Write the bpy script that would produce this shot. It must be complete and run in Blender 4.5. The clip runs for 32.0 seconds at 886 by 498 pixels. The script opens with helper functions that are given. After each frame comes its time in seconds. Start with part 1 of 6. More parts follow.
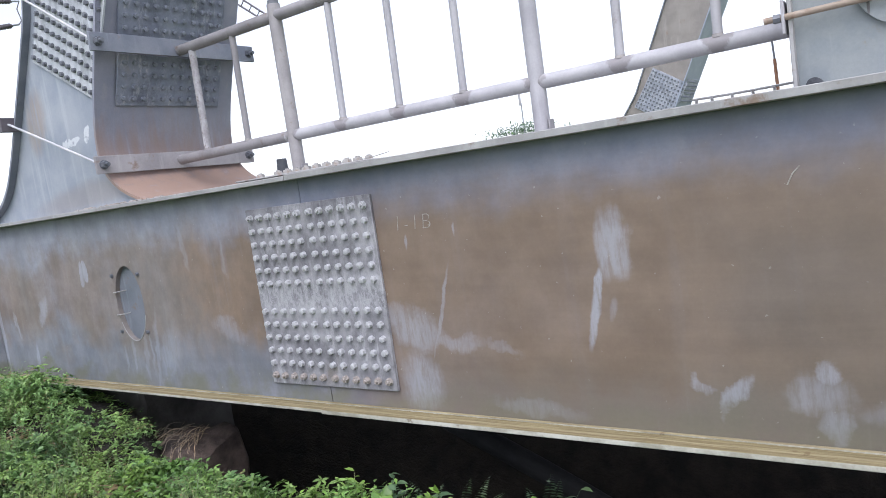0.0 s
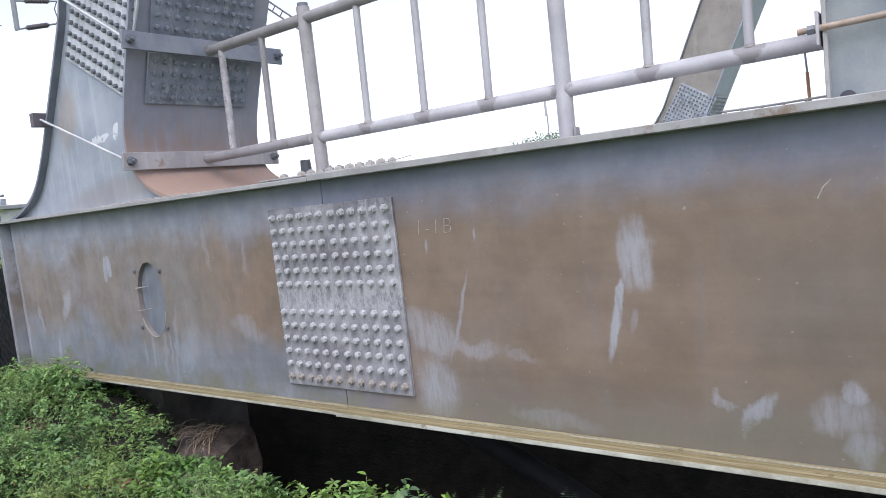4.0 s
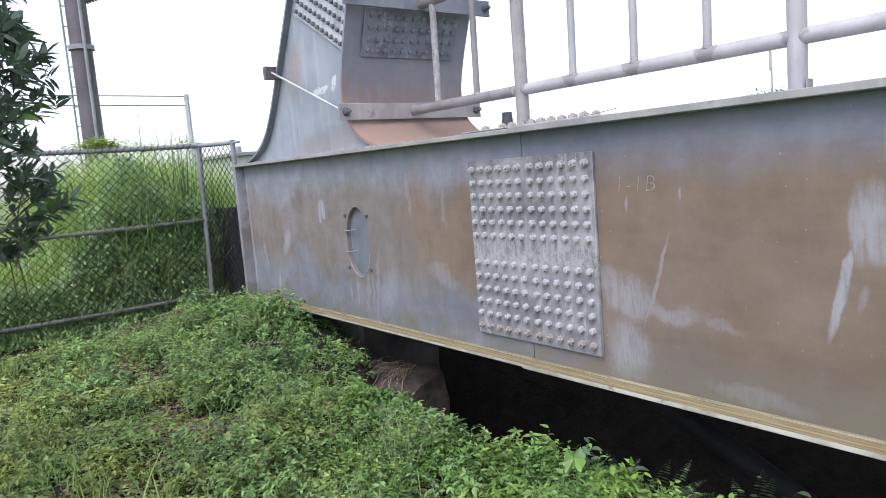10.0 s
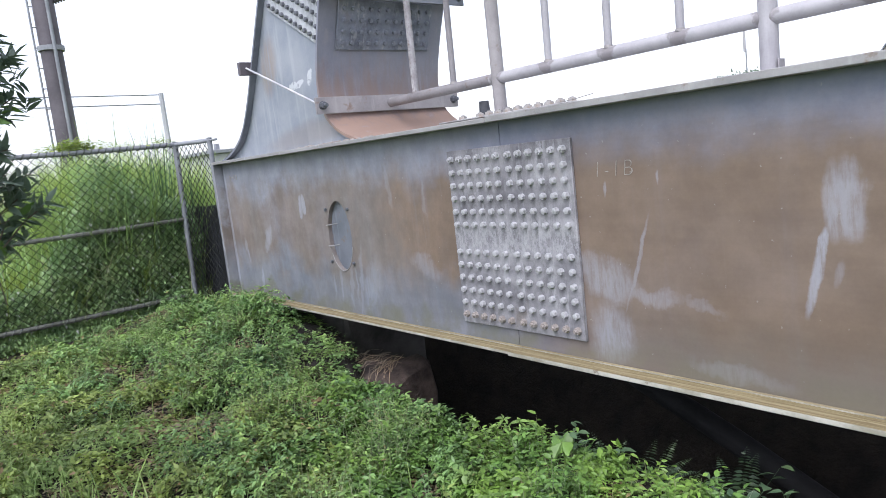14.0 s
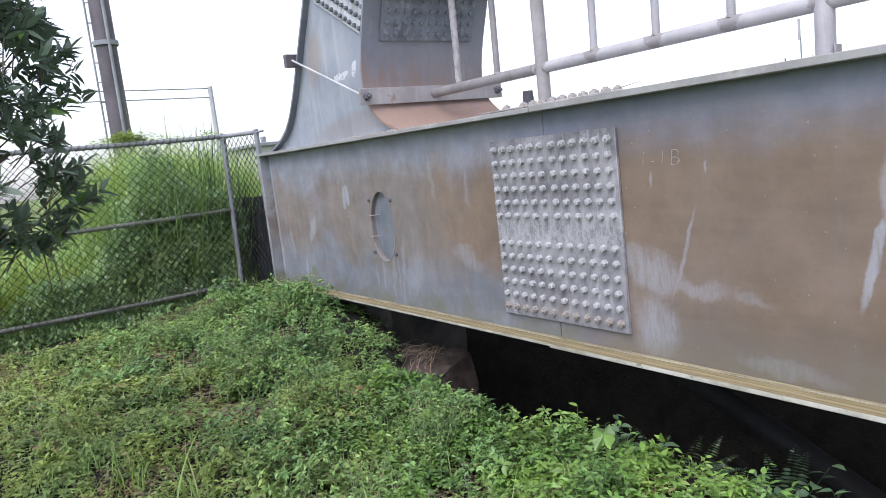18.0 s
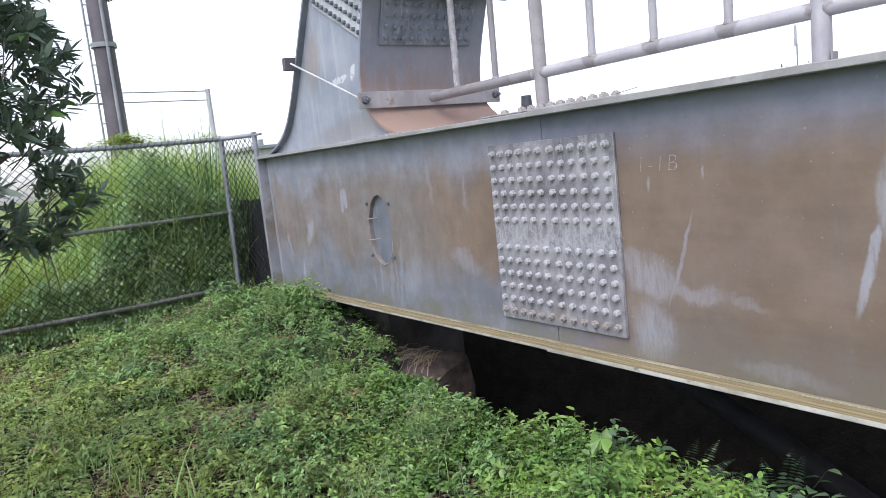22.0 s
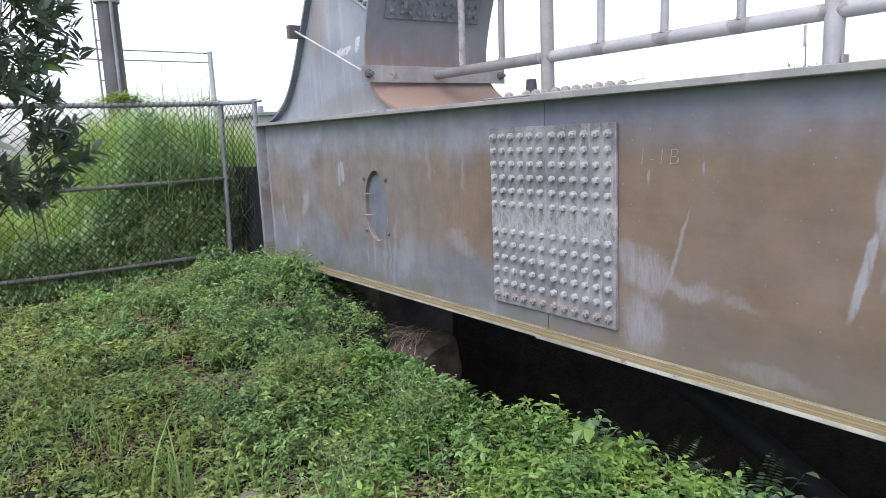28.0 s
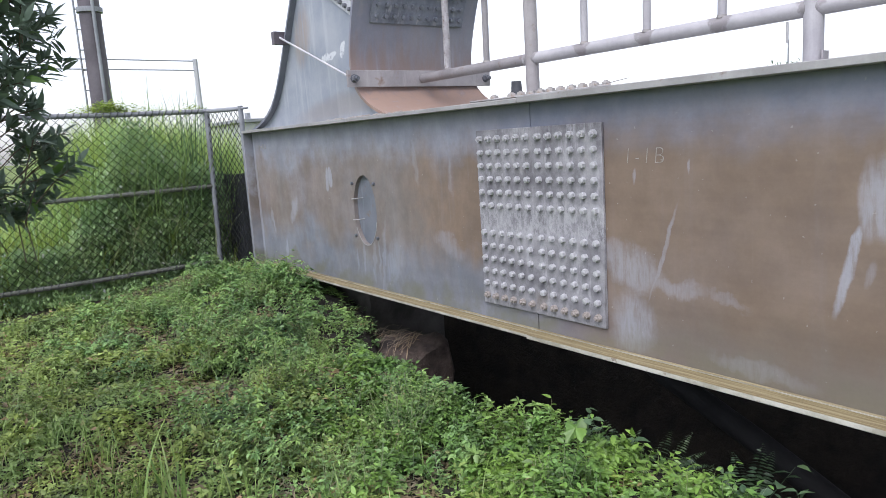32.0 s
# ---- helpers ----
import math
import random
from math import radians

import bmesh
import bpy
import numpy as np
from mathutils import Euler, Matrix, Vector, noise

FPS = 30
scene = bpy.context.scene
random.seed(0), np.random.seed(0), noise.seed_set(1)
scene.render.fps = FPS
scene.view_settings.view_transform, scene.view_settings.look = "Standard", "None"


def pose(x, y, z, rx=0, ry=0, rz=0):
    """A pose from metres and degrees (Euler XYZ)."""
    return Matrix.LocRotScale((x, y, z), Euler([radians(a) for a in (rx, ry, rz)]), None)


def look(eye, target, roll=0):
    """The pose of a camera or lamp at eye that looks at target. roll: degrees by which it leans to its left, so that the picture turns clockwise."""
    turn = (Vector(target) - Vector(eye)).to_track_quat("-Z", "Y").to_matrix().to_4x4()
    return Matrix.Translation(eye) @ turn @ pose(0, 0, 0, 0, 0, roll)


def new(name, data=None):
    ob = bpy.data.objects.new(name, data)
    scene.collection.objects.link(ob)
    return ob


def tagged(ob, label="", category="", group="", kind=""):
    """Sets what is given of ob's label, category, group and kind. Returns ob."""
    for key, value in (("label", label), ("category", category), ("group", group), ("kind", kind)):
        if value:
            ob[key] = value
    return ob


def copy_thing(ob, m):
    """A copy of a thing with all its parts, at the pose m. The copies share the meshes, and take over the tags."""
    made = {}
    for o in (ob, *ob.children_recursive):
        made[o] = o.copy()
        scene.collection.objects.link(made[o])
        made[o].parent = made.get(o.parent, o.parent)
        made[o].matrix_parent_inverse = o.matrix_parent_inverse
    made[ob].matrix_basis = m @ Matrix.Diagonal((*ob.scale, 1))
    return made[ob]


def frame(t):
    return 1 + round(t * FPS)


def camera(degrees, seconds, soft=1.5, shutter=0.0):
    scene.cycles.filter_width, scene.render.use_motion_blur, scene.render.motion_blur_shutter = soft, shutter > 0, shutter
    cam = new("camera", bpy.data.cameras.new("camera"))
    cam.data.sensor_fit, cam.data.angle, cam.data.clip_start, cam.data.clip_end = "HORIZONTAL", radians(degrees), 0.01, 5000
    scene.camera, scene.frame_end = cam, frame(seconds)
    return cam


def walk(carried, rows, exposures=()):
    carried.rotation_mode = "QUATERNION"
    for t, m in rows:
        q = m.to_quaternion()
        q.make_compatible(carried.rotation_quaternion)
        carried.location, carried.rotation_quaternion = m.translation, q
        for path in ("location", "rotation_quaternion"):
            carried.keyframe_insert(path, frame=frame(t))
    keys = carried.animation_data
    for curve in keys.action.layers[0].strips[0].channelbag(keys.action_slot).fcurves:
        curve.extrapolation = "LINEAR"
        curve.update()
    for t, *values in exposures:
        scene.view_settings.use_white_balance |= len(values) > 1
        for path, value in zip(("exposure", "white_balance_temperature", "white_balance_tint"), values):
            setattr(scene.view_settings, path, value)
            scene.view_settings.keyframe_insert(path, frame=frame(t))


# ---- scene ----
cam = camera(65.0, 32.0, soft=0.8)
PATH = [
    (0, (3.361, -2.84, 1.112), (2.228, -1.205, 0.908), -8.1),
    (0.5, (3.359, -2.837, 1.098), (2.082, -1.309, 0.909), -10.2),
    (1, (3.353, -2.833, 1.066), (2.085, -1.299, 0.871), -9.9),
    (1.5, (3.36, -2.814, 1.079), (2.131, -1.253, 0.85), -9.7),
    (2, (3.361, -2.8, 1.085), (2.14, -1.231, 0.861), -10.0),
    (2.5, (3.36, -2.799, 1.045), (2.229, -1.157, 0.887), -8.0),
    (3, (3.345, -2.836, 1.094), (2.269, -1.159, 0.92), -5.5),
    (3.5, (3.352, -2.833, 1.092), (2.185, -1.218, 0.919), -5.8),
    (5.5, (3.351, -2.785, 1.073), (2.161, -1.186, 0.908), -6.9),
    (6, (3.367, -2.829, 1.088), (2.152, -1.248, 0.932), -6.4),
    (6.5, (3.355, -2.829, 1.1), (1.956, -1.411, 0.921), -6.1),
    (7, (3.347, -2.825, 1.07), (1.83, -1.534, 0.891), -6.6),
    (7.5, (3.343, -2.817, 1.057), (1.836, -1.516, 0.857), -6.7),
    (8, (3.341, -2.818, 1.073), (1.875, -1.478, 0.84), -6.6),
    (8.5, (3.35, -2.811, 1.071), (1.875, -1.473, 0.89), -6.9),
    (9, (3.348, -2.81, 1.068), (1.82, -1.533, 0.88), -6.6),
    (9.5, (3.335, -2.822, 1.065), (1.758, -1.612, 0.845), -4.5),
    (10, (3.33, -2.818, 1.064), (1.754, -1.609, 0.828), -4.5),
    (10.5, (3.338, -2.802, 1.055), (1.759, -1.594, 0.841), -4.6),
    (11, (3.34, -2.803, 1.066), (1.772, -1.581, 0.851), -5.6),
    (11.5, (3.342, -2.812, 1.081), (1.735, -1.641, 0.87), -5.5),
    (12, (3.34, -2.815, 1.058), (1.74, -1.633, 0.853), -5.2),
    (12.5, (3.341, -2.812, 1.07), (1.755, -1.617, 0.84), -6.1),
    (13, (3.339, -2.805, 1.08), (1.784, -1.576, 0.816), -5.8),
    (13.5, (3.337, -2.81, 1.069), (1.794, -1.564, 0.808), -6.6),
    (14, (3.34, -2.812, 1.064), (1.794, -1.571, 0.797), -6.4),
    (14.5, (3.334, -2.814, 1.079), (1.774, -1.592, 0.809), -6.0),
    (16.5, (3.337, -2.816, 1.046), (1.712, -1.68, 0.785), -6.0),
    (17, (3.345, -2.813, 1.049), (1.714, -1.69, 0.766), -7.9),
    (17.5, (3.34, -2.807, 1.046), (1.716, -1.677, 0.75), -6.8),
    (18, (3.34, -2.81, 1.048), (1.721, -1.669, 0.775), -6.4),
    (18.5, (3.342, -2.822, 1.046), (1.734, -1.662, 0.789), -6.1),
    (19, (3.344, -2.816, 1.048), (1.736, -1.655, 0.791), -6.2),
    (19.5, (3.338, -2.819, 1.051), (1.73, -1.659, 0.791), -5.9),
    (20, (3.331, -2.823, 1.052), (1.711, -1.681, 0.788), -5.3),
    (20.5, (3.331, -2.823, 1.046), (1.725, -1.661, 0.782), -5.4),
    (21, (3.336, -2.835, 1.044), (1.725, -1.676, 0.797), -5.4),
    (21.5, (3.336, -2.828, 1.041), (1.725, -1.671, 0.782), -5.7),
    (22, (3.343, -2.823, 1.051), (1.729, -1.672, 0.787), -6.1),
    (22.5, (3.342, -2.813, 1.046), (1.729, -1.661, 0.779), -6.3),
    (23, (3.336, -2.814, 1.041), (1.73, -1.653, 0.767), -6.1),
    (23.5, (3.329, -2.82, 1.047), (1.736, -1.645, 0.765), -6.0),
    (24, (3.326, -2.828, 1.047), (1.722, -1.67, 0.756), -5.7),
    (24.5, (3.324, -2.824, 1.047), (1.713, -1.679, 0.743), -5.2),
    (25, (3.318, -2.818, 1.029), (1.717, -1.66, 0.717), -3.5),
    (25.5, (3.328, -2.828, 1.057), (1.699, -1.708, 0.751), -3.4),
    (27.5, (3.323, -2.811, 1.05), (1.703, -1.683, 0.727), -2.1),
    (28, (3.322, -2.81, 1.056), (1.723, -1.654, 0.731), -2.5),
    (28.5, (3.326, -2.806, 1.054), (1.734, -1.64, 0.727), -3.2),
    (29, (3.327, -2.807, 1.052), (1.735, -1.643, 0.719), -3.8),
    (29.5, (3.328, -2.797, 1.059), (1.734, -1.638, 0.72), -3.9),
    (30, (3.328, -2.804, 1.062), (1.744, -1.627, 0.737), -3.7),
    (30.5, (3.324, -2.805, 1.05), (1.729, -1.646, 0.714), -3.8),
    (31, (3.323, -2.801, 1.059), (1.757, -1.607, 0.707), -3.8),
    (31.5, (3.322, -2.788, 1.058), (1.746, -1.609, 0.701), -4.1),
    (32, (3.334, -2.806, 1.059), (1.75, -1.628, 0.74), -3.7),
]
walk(cam, [(t, look(e, g, r)) for t, e, g, r in PATH], ((0, 1.04, 6020, 15), (3, 1.03, 6020, 15), (6, 0.96, 6020, 15), (7, 0.96, 6020, 15), (9, 1.08, 6060, 16), (25, 1.04, 6060, 16), (28, 0.96, 6120, 16), (32, 0.98, 6120, 16)))

# light and main paint tones
SKY_SAT, SKY_STRENGTH, SUN_STRENGTH = 0.30, 0.132, 1.5
WEB_BROWN_A, WEB_BROWN_B = (0.160, 0.117, 0.087), (0.210, 0.157, 0.119)
WEB_BLUE_A, WEB_BLUE_B = (0.165, 0.183, 0.255), (0.235, 0.248, 0.315)
WEB_SLATE_A, WEB_SLATE_B = (0.150, 0.168, 0.205), (0.205, 0.220, 0.262)
WEB_RUST, WEB_CHALK = (0.240, 0.168, 0.115), (0.42, 0.46, 0.55)


# ---- light ----
world = bpy.data.worlds.new("overcast")
scene.world = world
world.use_nodes = True
wn, wl = world.node_tree.nodes, world.node_tree.links
sky = wn.new("ShaderNodeTexSky")
sky.sky_type = "NISHITA"
sky.sun_disc = False
sky.sun_elevation, sky.sun_rotation = radians(59), radians(154)
sky.air_density, sky.dust_density, sky.ozone_density = 1.0, 1.5, 1.0
pale = wn.new("ShaderNodeHueSaturation")
pale.inputs["Saturation"].default_value = SKY_SAT
wl.new(sky.outputs[0], pale.inputs["Color"])
wl.new(pale.outputs[0], wn["Background"].inputs["Color"])
wn["Background"].inputs["Strength"].default_value = SKY_STRENGTH
sun = new("sun", bpy.data.lights.new("sun", "SUN"))
sun.data.energy, sun.data.angle, sun.data.color = SUN_STRENGTH, radians(60), (1.0, 0.97, 0.92)
sun.matrix_world = look((3.2, -6.5, 12), (0, 0, 0))


# ---- building helpers ----
BASE = {}


def thing(name, at, label, category, group="", kind=""):
    ob = new(name)
    ob.location = at
    ob.empty_display_size = 0.2
    BASE[ob.name] = Vector(at)
    return tagged(ob, label, category, group, kind)


def adopt(ob, parent):
    if parent is not None:
        ob.parent = parent
        ob.matrix_parent_inverse = Matrix.Translation(-BASE.get(parent.name, Vector()))
    return ob


def mesh_of(name, bm, material, smooth=True):
    me = bpy.data.meshes.new(name)
    bm.to_mesh(me)
    bm.free()
    me.materials.append(material)
    if smooth:
        me.shade_smooth()
        me.set_sharp_from_angle(angle=radians(40))
    return me


def part(name, bm, material, parent=None, label="", smooth=True):
    ob = new(name, mesh_of(name, bm, material, smooth))
    if label:
        tagged(ob, label)
    return adopt(ob, parent)


def placed(name, me, m, parent, label=""):
    """One more object on a mesh that is already there."""
    ob = new(name, me)
    ob.matrix_basis = m
    if label:
        tagged(ob, label)
    return adopt(ob, parent)


def box(x0, x1, y0, y1, z0, z1, bevel=0.003, bm=None):
    own = bmesh.new()
    bmesh.ops.create_cube(own, size=1)
    for v in own.verts:
        v.co = ((x0 + x1) / 2 + v.co.x * (x1 - x0), (y0 + y1) / 2 + v.co.y * (y1 - y0), (z0 + z1) / 2 + v.co.z * (z1 - z0))
    if bevel:
        bmesh.ops.bevel(own, geom=own.edges[:], offset=bevel, segments=1, affect="EDGES")
    if bm is None:
        return own
    return merge(bm, own)


def merge(bm, other):
    me = bpy.data.meshes.new("joined")
    other.to_mesh(me)
    other.free()
    bm.from_mesh(me)
    bpy.data.meshes.remove(me)
    return bm


def tube(a, b, r, sides=16, r2=None, bm=None, caps=True):
    a, b = Vector(a), Vector(b)
    own = bmesh.new()
    bmesh.ops.create_cone(own, cap_ends=caps, segments=sides, radius1=r, radius2=r if r2 is None else r2, depth=(b - a).length)
    turn = (b - a).to_track_quat("Z", "Y").to_matrix().to_4x4()
    own.transform(Matrix.Translation((a + b) / 2) @ turn)
    if bm is None:
        return own
    return merge(bm, own)


def bend(points, r, sides=8, bm=None):
    """A pipe along a line of points."""
    own = bmesh.new()
    pts = [Vector(p) for p in points]
    rings = []
    for i, p in enumerate(pts):
        d = (pts[min(i + 1, len(pts) - 1)] - pts[max(i - 1, 0)]).normalized()
        u = d.orthogonal().normalized() if not rings else (old - d * old.dot(d)).normalized()
        old = u
        w = d.cross(u)
        rings.append([own.verts.new(p + r * (math.cos(2 * math.pi * k / sides) * u + math.sin(2 * math.pi * k / sides) * w)) for k in range(sides)])
    for s, e in zip(rings, rings[1:]):
        for k in range(sides):
            own.faces.new((s[k], s[(k + 1) % sides], e[(k + 1) % sides], e[k]))
    own.faces.new(rings[0][::-1])
    own.faces.new(rings[-1])
    if bm is None:
        return own
    return merge(bm, own)


def from_arrays(name, verts, faces, material, smooth=False):
    """A mesh from numpy arrays: verts (n, 3), triangles or quads (m, 3 or 4)."""
    me = bpy.data.meshes.new(name)
    k = faces.shape[1]
    me.vertices.add(len(verts))
    me.vertices.foreach_set("co", np.ascontiguousarray(verts, dtype=np.float32).ravel())
    me.loops.add(faces.size)
    me.loops.foreach_set("vertex_index", np.ascontiguousarray(faces, dtype=np.int32).ravel())
    me.polygons.add(len(faces))
    me.polygons.foreach_set("loop_start", np.arange(0, faces.size, k, dtype=np.int32))
    me.update(calc_edges=True)
    me.validate()
    me.materials.append(material)
    if smooth:
        me.shade_smooth()
    return me


# ---- materials ----
class Nodes:
    """A few short ways to write a node material."""

    def __init__(self, name):
        self.m = bpy.data.materials.new(name)
        self.m.use_nodes = True
        self.t = self.m.node_tree
        self.bsdf = self.t.nodes["Principled BSDF"]

    def put(self, socket, value):
        if hasattr(value, "is_output"):
            self.t.links.new(value, socket)
        else:
            socket.default_value = value

    def node(self, kind, out=0, _set=(), **inputs):
        n = self.t.nodes.new(kind)
        for key, value in dict(_set).items():
            if key == "operation":
                n.operation = value
            elif key == "data_type":
                n.data_type = value
            elif key == "blend_type":
                n.blend_type = value
            elif key == "interpolation_type":
                n.interpolation_type = value
            elif key == "feature":
                n.feature = value
            elif key == "wave_type":
                n.wave_type = value
        for key, value in inputs.items():
            at = int(key[1:]) if key[0] == "i" and key[1:].isdigit() else key
            self.put(n.inputs[at], value)
        return n.outputs[out]

    def where(self, scale=(1, 1, 1), kind="Object"):
        n = self.t.nodes.new("ShaderNodeTexCoord")
        return self.node("ShaderNodeMapping", Vector=n.outputs[kind], Scale=scale)

    def noise(self, scale, detail=4, rough=0.55, vector=None, out=0):
        return self.node("ShaderNodeTexNoise", out, Vector=self.where() if vector is None else vector, Scale=scale, Detail=detail, Roughness=rough)

    def ramp(self, value, lo, hi, to_lo=0.0, to_hi=1.0):
        return self.node("ShaderNodeMapRange", 0, {"interpolation_type": "SMOOTHSTEP"}, i0=value, i1=lo, i2=hi, i3=to_lo, i4=to_hi)

    def math(self, op, a, b=0.0):
        return self.node("ShaderNodeMath", 0, {"operation": op}, i0=a, i1=b)

    def vec(self, op, a, b=(0, 0, 0), out=0):
        return self.node("ShaderNodeVectorMath", out, {"operation": op}, i0=a, i1=b)

    def mix(self, fac, a, b, blend="MIX"):
        a = (*a, 1) if isinstance(a, tuple) and len(a) == 3 else a
        b = (*b, 1) if isinstance(b, tuple) and len(b) == 3 else b
        return self.node("ShaderNodeMix", 2, {"data_type": "RGBA", "blend_type": blend}, i0=fac, i6=a, i7=b)

    def bump(self, height, strength=0.3, distance=0.01):
        self.put(self.bsdf.inputs["Normal"], self.node("ShaderNodeBump", 0, Strength=strength, Distance=distance, Height=height))

    def done(self, color, rough=0.6, metal=0.0):
        self.put(self.bsdf.inputs["Base Color"], color)
        self.put(self.bsdf.inputs["Roughness"], rough)
        self.put(self.bsdf.inputs["Metallic"], metal)
        return self.m


def stain(n, at, centre, along, half_long, half_wide, soft=0.5):
    """A blotch on the xz plane round a centre; along: the direction of its length in degrees from x."""
    c, s = math.cos(radians(along)), math.sin(radians(along))
    p = n.vec("SUBTRACT", at, (centre[0], 0, centre[1]))
    u = n.vec("DOT_PRODUCT", p, (c / half_long, 0, s / half_long), out=1)
    w = n.vec("DOT_PRODUCT", p, (-s / half_wide, 0, c / half_wide), out=1)
    d = n.math("ADD", n.math("MULTIPLY", u, u), n.math("MULTIPLY", w, w))
    return n.ramp(d, 1.25, 1.25 * (1 - soft))


def weathered_web():
    """Girder web: blue-grey paint that has weathered to brown, with chalky runs and blotches."""
    n = Nodes("weathered_web_paint")
    p = n.where()
    wob = n.vec("SUBTRACT", n.noise(5.0, 5, 0.65, out=1), (0.5, 0.5, 0.5))
    at = n.vec("MULTIPLY_ADD", wob, (0.16, 0.0, 0.22))
    n.put(at.node.inputs[2], p)
    at_fine = n.vec("MULTIPLY_ADD", wob, (0.05, 0.0, 0.10))
    n.put(at_fine.node.inputs[2], p)
    z = n.node("ShaderNodeSeparateXYZ", 2, Vector=at)
    x = n.node("ShaderNodeSeparateXYZ", 0, Vector=at)
    big = n.noise(1.1, 5, 0.6)
    runs = n.noise(1.0, 6, 0.62, n.where((9, 9, 0.7)))
    fine = n.noise(60, 4, 0.7)
    cloud = n.noise(3.2, 6, 0.65)
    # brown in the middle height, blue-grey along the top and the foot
    east = n.ramp(x, 0.2, 1.2)
    drift = n.math("MULTIPLY", n.math("SUBTRACT", n.noise(1.9, 5, 0.6), 0.5), n.ramp(x, 1.2, 0.2, 0.25, 0.85))
    z = n.math("ADD", z, drift)
    # weathered blue along the top also carries the shade under the flange
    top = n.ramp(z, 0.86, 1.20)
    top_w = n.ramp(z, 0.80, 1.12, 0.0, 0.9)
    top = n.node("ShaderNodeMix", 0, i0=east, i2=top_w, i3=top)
    foot = n.ramp(z, 0.18, -0.06, 0.0, 0.15)
    foot_w = n.ramp(z, 0.40, 0.06, 0.0, 0.85)
    foot = n.node("ShaderNodeMix", 0, i0=east, i2=foot_w, i3=foot)
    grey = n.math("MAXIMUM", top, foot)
    grey = n.math("ADD", grey, n.math("MULTIPLY", n.ramp(big, 0.48, 0.72), n.ramp(x, 1.6, 0.2, 0.08, 0.25)))
    west = n.ramp(x, -0.2, -2.2, 0.0, 0.28)
    grey = n.math("ADD", grey, n.math("MULTIPLY", west, n.ramp(cloud, 0.38, 0.62)))
    grey = n.math("ADD", grey, n.math("MULTIPLY", n.ramp(runs, 0.52, 0.74), n.ramp(x, 1.4, 0.2, 0.07, 0.14)))
    grey = n.math("MINIMUM", grey, 1.0)
    brown = n.mix(n.ramp(cloud, 0.3, 0.7), WEB_BROWN_A, WEB_BROWN_B)
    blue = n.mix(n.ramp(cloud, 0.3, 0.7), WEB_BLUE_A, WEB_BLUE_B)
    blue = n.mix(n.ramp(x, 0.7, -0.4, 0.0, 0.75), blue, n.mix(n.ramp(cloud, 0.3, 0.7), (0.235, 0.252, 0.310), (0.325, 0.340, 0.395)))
    # slate low in the west, darkened to stand for weaker sky light there
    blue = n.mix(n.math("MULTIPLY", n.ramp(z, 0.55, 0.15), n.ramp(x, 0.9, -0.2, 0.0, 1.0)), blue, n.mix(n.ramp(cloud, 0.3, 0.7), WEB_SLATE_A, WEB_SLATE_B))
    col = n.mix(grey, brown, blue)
    # darker towards the eastern end, more so lower down, and faint bands along the plate
    east_dark = n.math("MULTIPLY", n.ramp(n.math("ADD", x, n.math("MULTIPLY", n.math("SUBTRACT", big, 0.5), 1.4)), 2.2, 3.3), n.ramp(z, 1.0, 0.6, 0.12, 0.42))
    col = n.mix(east_dark, col, (0.098, 0.088, 0.074))
    bands = n.noise(1.0, 6, 0.65, n.where((0.7, 1, 11)))
    col = n.mix(0.20, col, n.mix(n.ramp(bands, 0.3, 0.7), (0.72, 0.72, 0.74), (1.26, 1.24, 1.22)), "MULTIPLY")
    # warm rust on the western segment
    rust = n.math("MULTIPLY", stain(n, at, (-0.52, 0.60), 100, 0.50, 0.36, 0.95), n.ramp(cloud, 0.30, 0.62))
    rust = n.math("MAXIMUM", rust, n.math("MULTIPLY", stain(n, at, (-3.1, 0.62), 95, 0.42, 0.30, 0.95), n.ramp(cloud, 0.35, 0.65)))
    rust = n.math("MAXIMUM", rust, n.math("MULTIPLY", stain(n, at, (-2.15, 0.62), 90, 0.30, 0.35, 0.95), n.ramp(cloud, 0.40, 0.7)))
    col = n.mix(n.math("MULTIPLY", rust, 0.56), col, WEB_RUST)
    grey_west = n.math("MULTIPLY", n.ramp(n.math("ADD", x, n.math("MULTIPLY", n.math("SUBTRACT", cloud, 0.5), 1.2)), 0.0, -1.3), n.ramp(big, 0.3, 0.65, 0.62, 0.14))
    col = n.mix(grey_west, col, n.mix(n.ramp(n.noise(2.6, 6, 0.65), 0.32, 0.68), (0.180, 0.182, 0.185), (0.272, 0.274, 0.280)))
    silt = n.math("MULTIPLY", n.ramp(z, 0.28, -0.06), n.math("MULTIPLY", n.ramp(x, 0.8, 1.6), n.ramp(cloud, 0.3, 0.6, 0.25, 0.6)))
    col = n.mix(silt, col, (0.120, 0.114, 0.092))
    # blotches the size of a hand, and dribbles from the top
    blot = n.noise(9.0, 7, 0.72, n.where((1.0, 1, 0.6)))
    col = n.mix(n.ramp(x, 0.9, -0.4, 0.10, 0.42), col, n.mix(n.ramp(blot, 0.32, 0.68), (0.78, 0.79, 0.81), (1.26, 1.24, 1.22)), "MULTIPLY")
    drip = n.math("MULTIPLY", n.ramp(n.noise(1.0, 5, 0.6, n.where((22, 1, 0.55))), 0.56, 0.72), n.ramp(n.noise(2.3, 4), 0.42, 0.62))
    col = n.mix(n.math("MULTIPLY", drip, n.ramp(x, 0.6, -0.4, 0.06, 0.20)), col, (0.33, 0.34, 0.36))
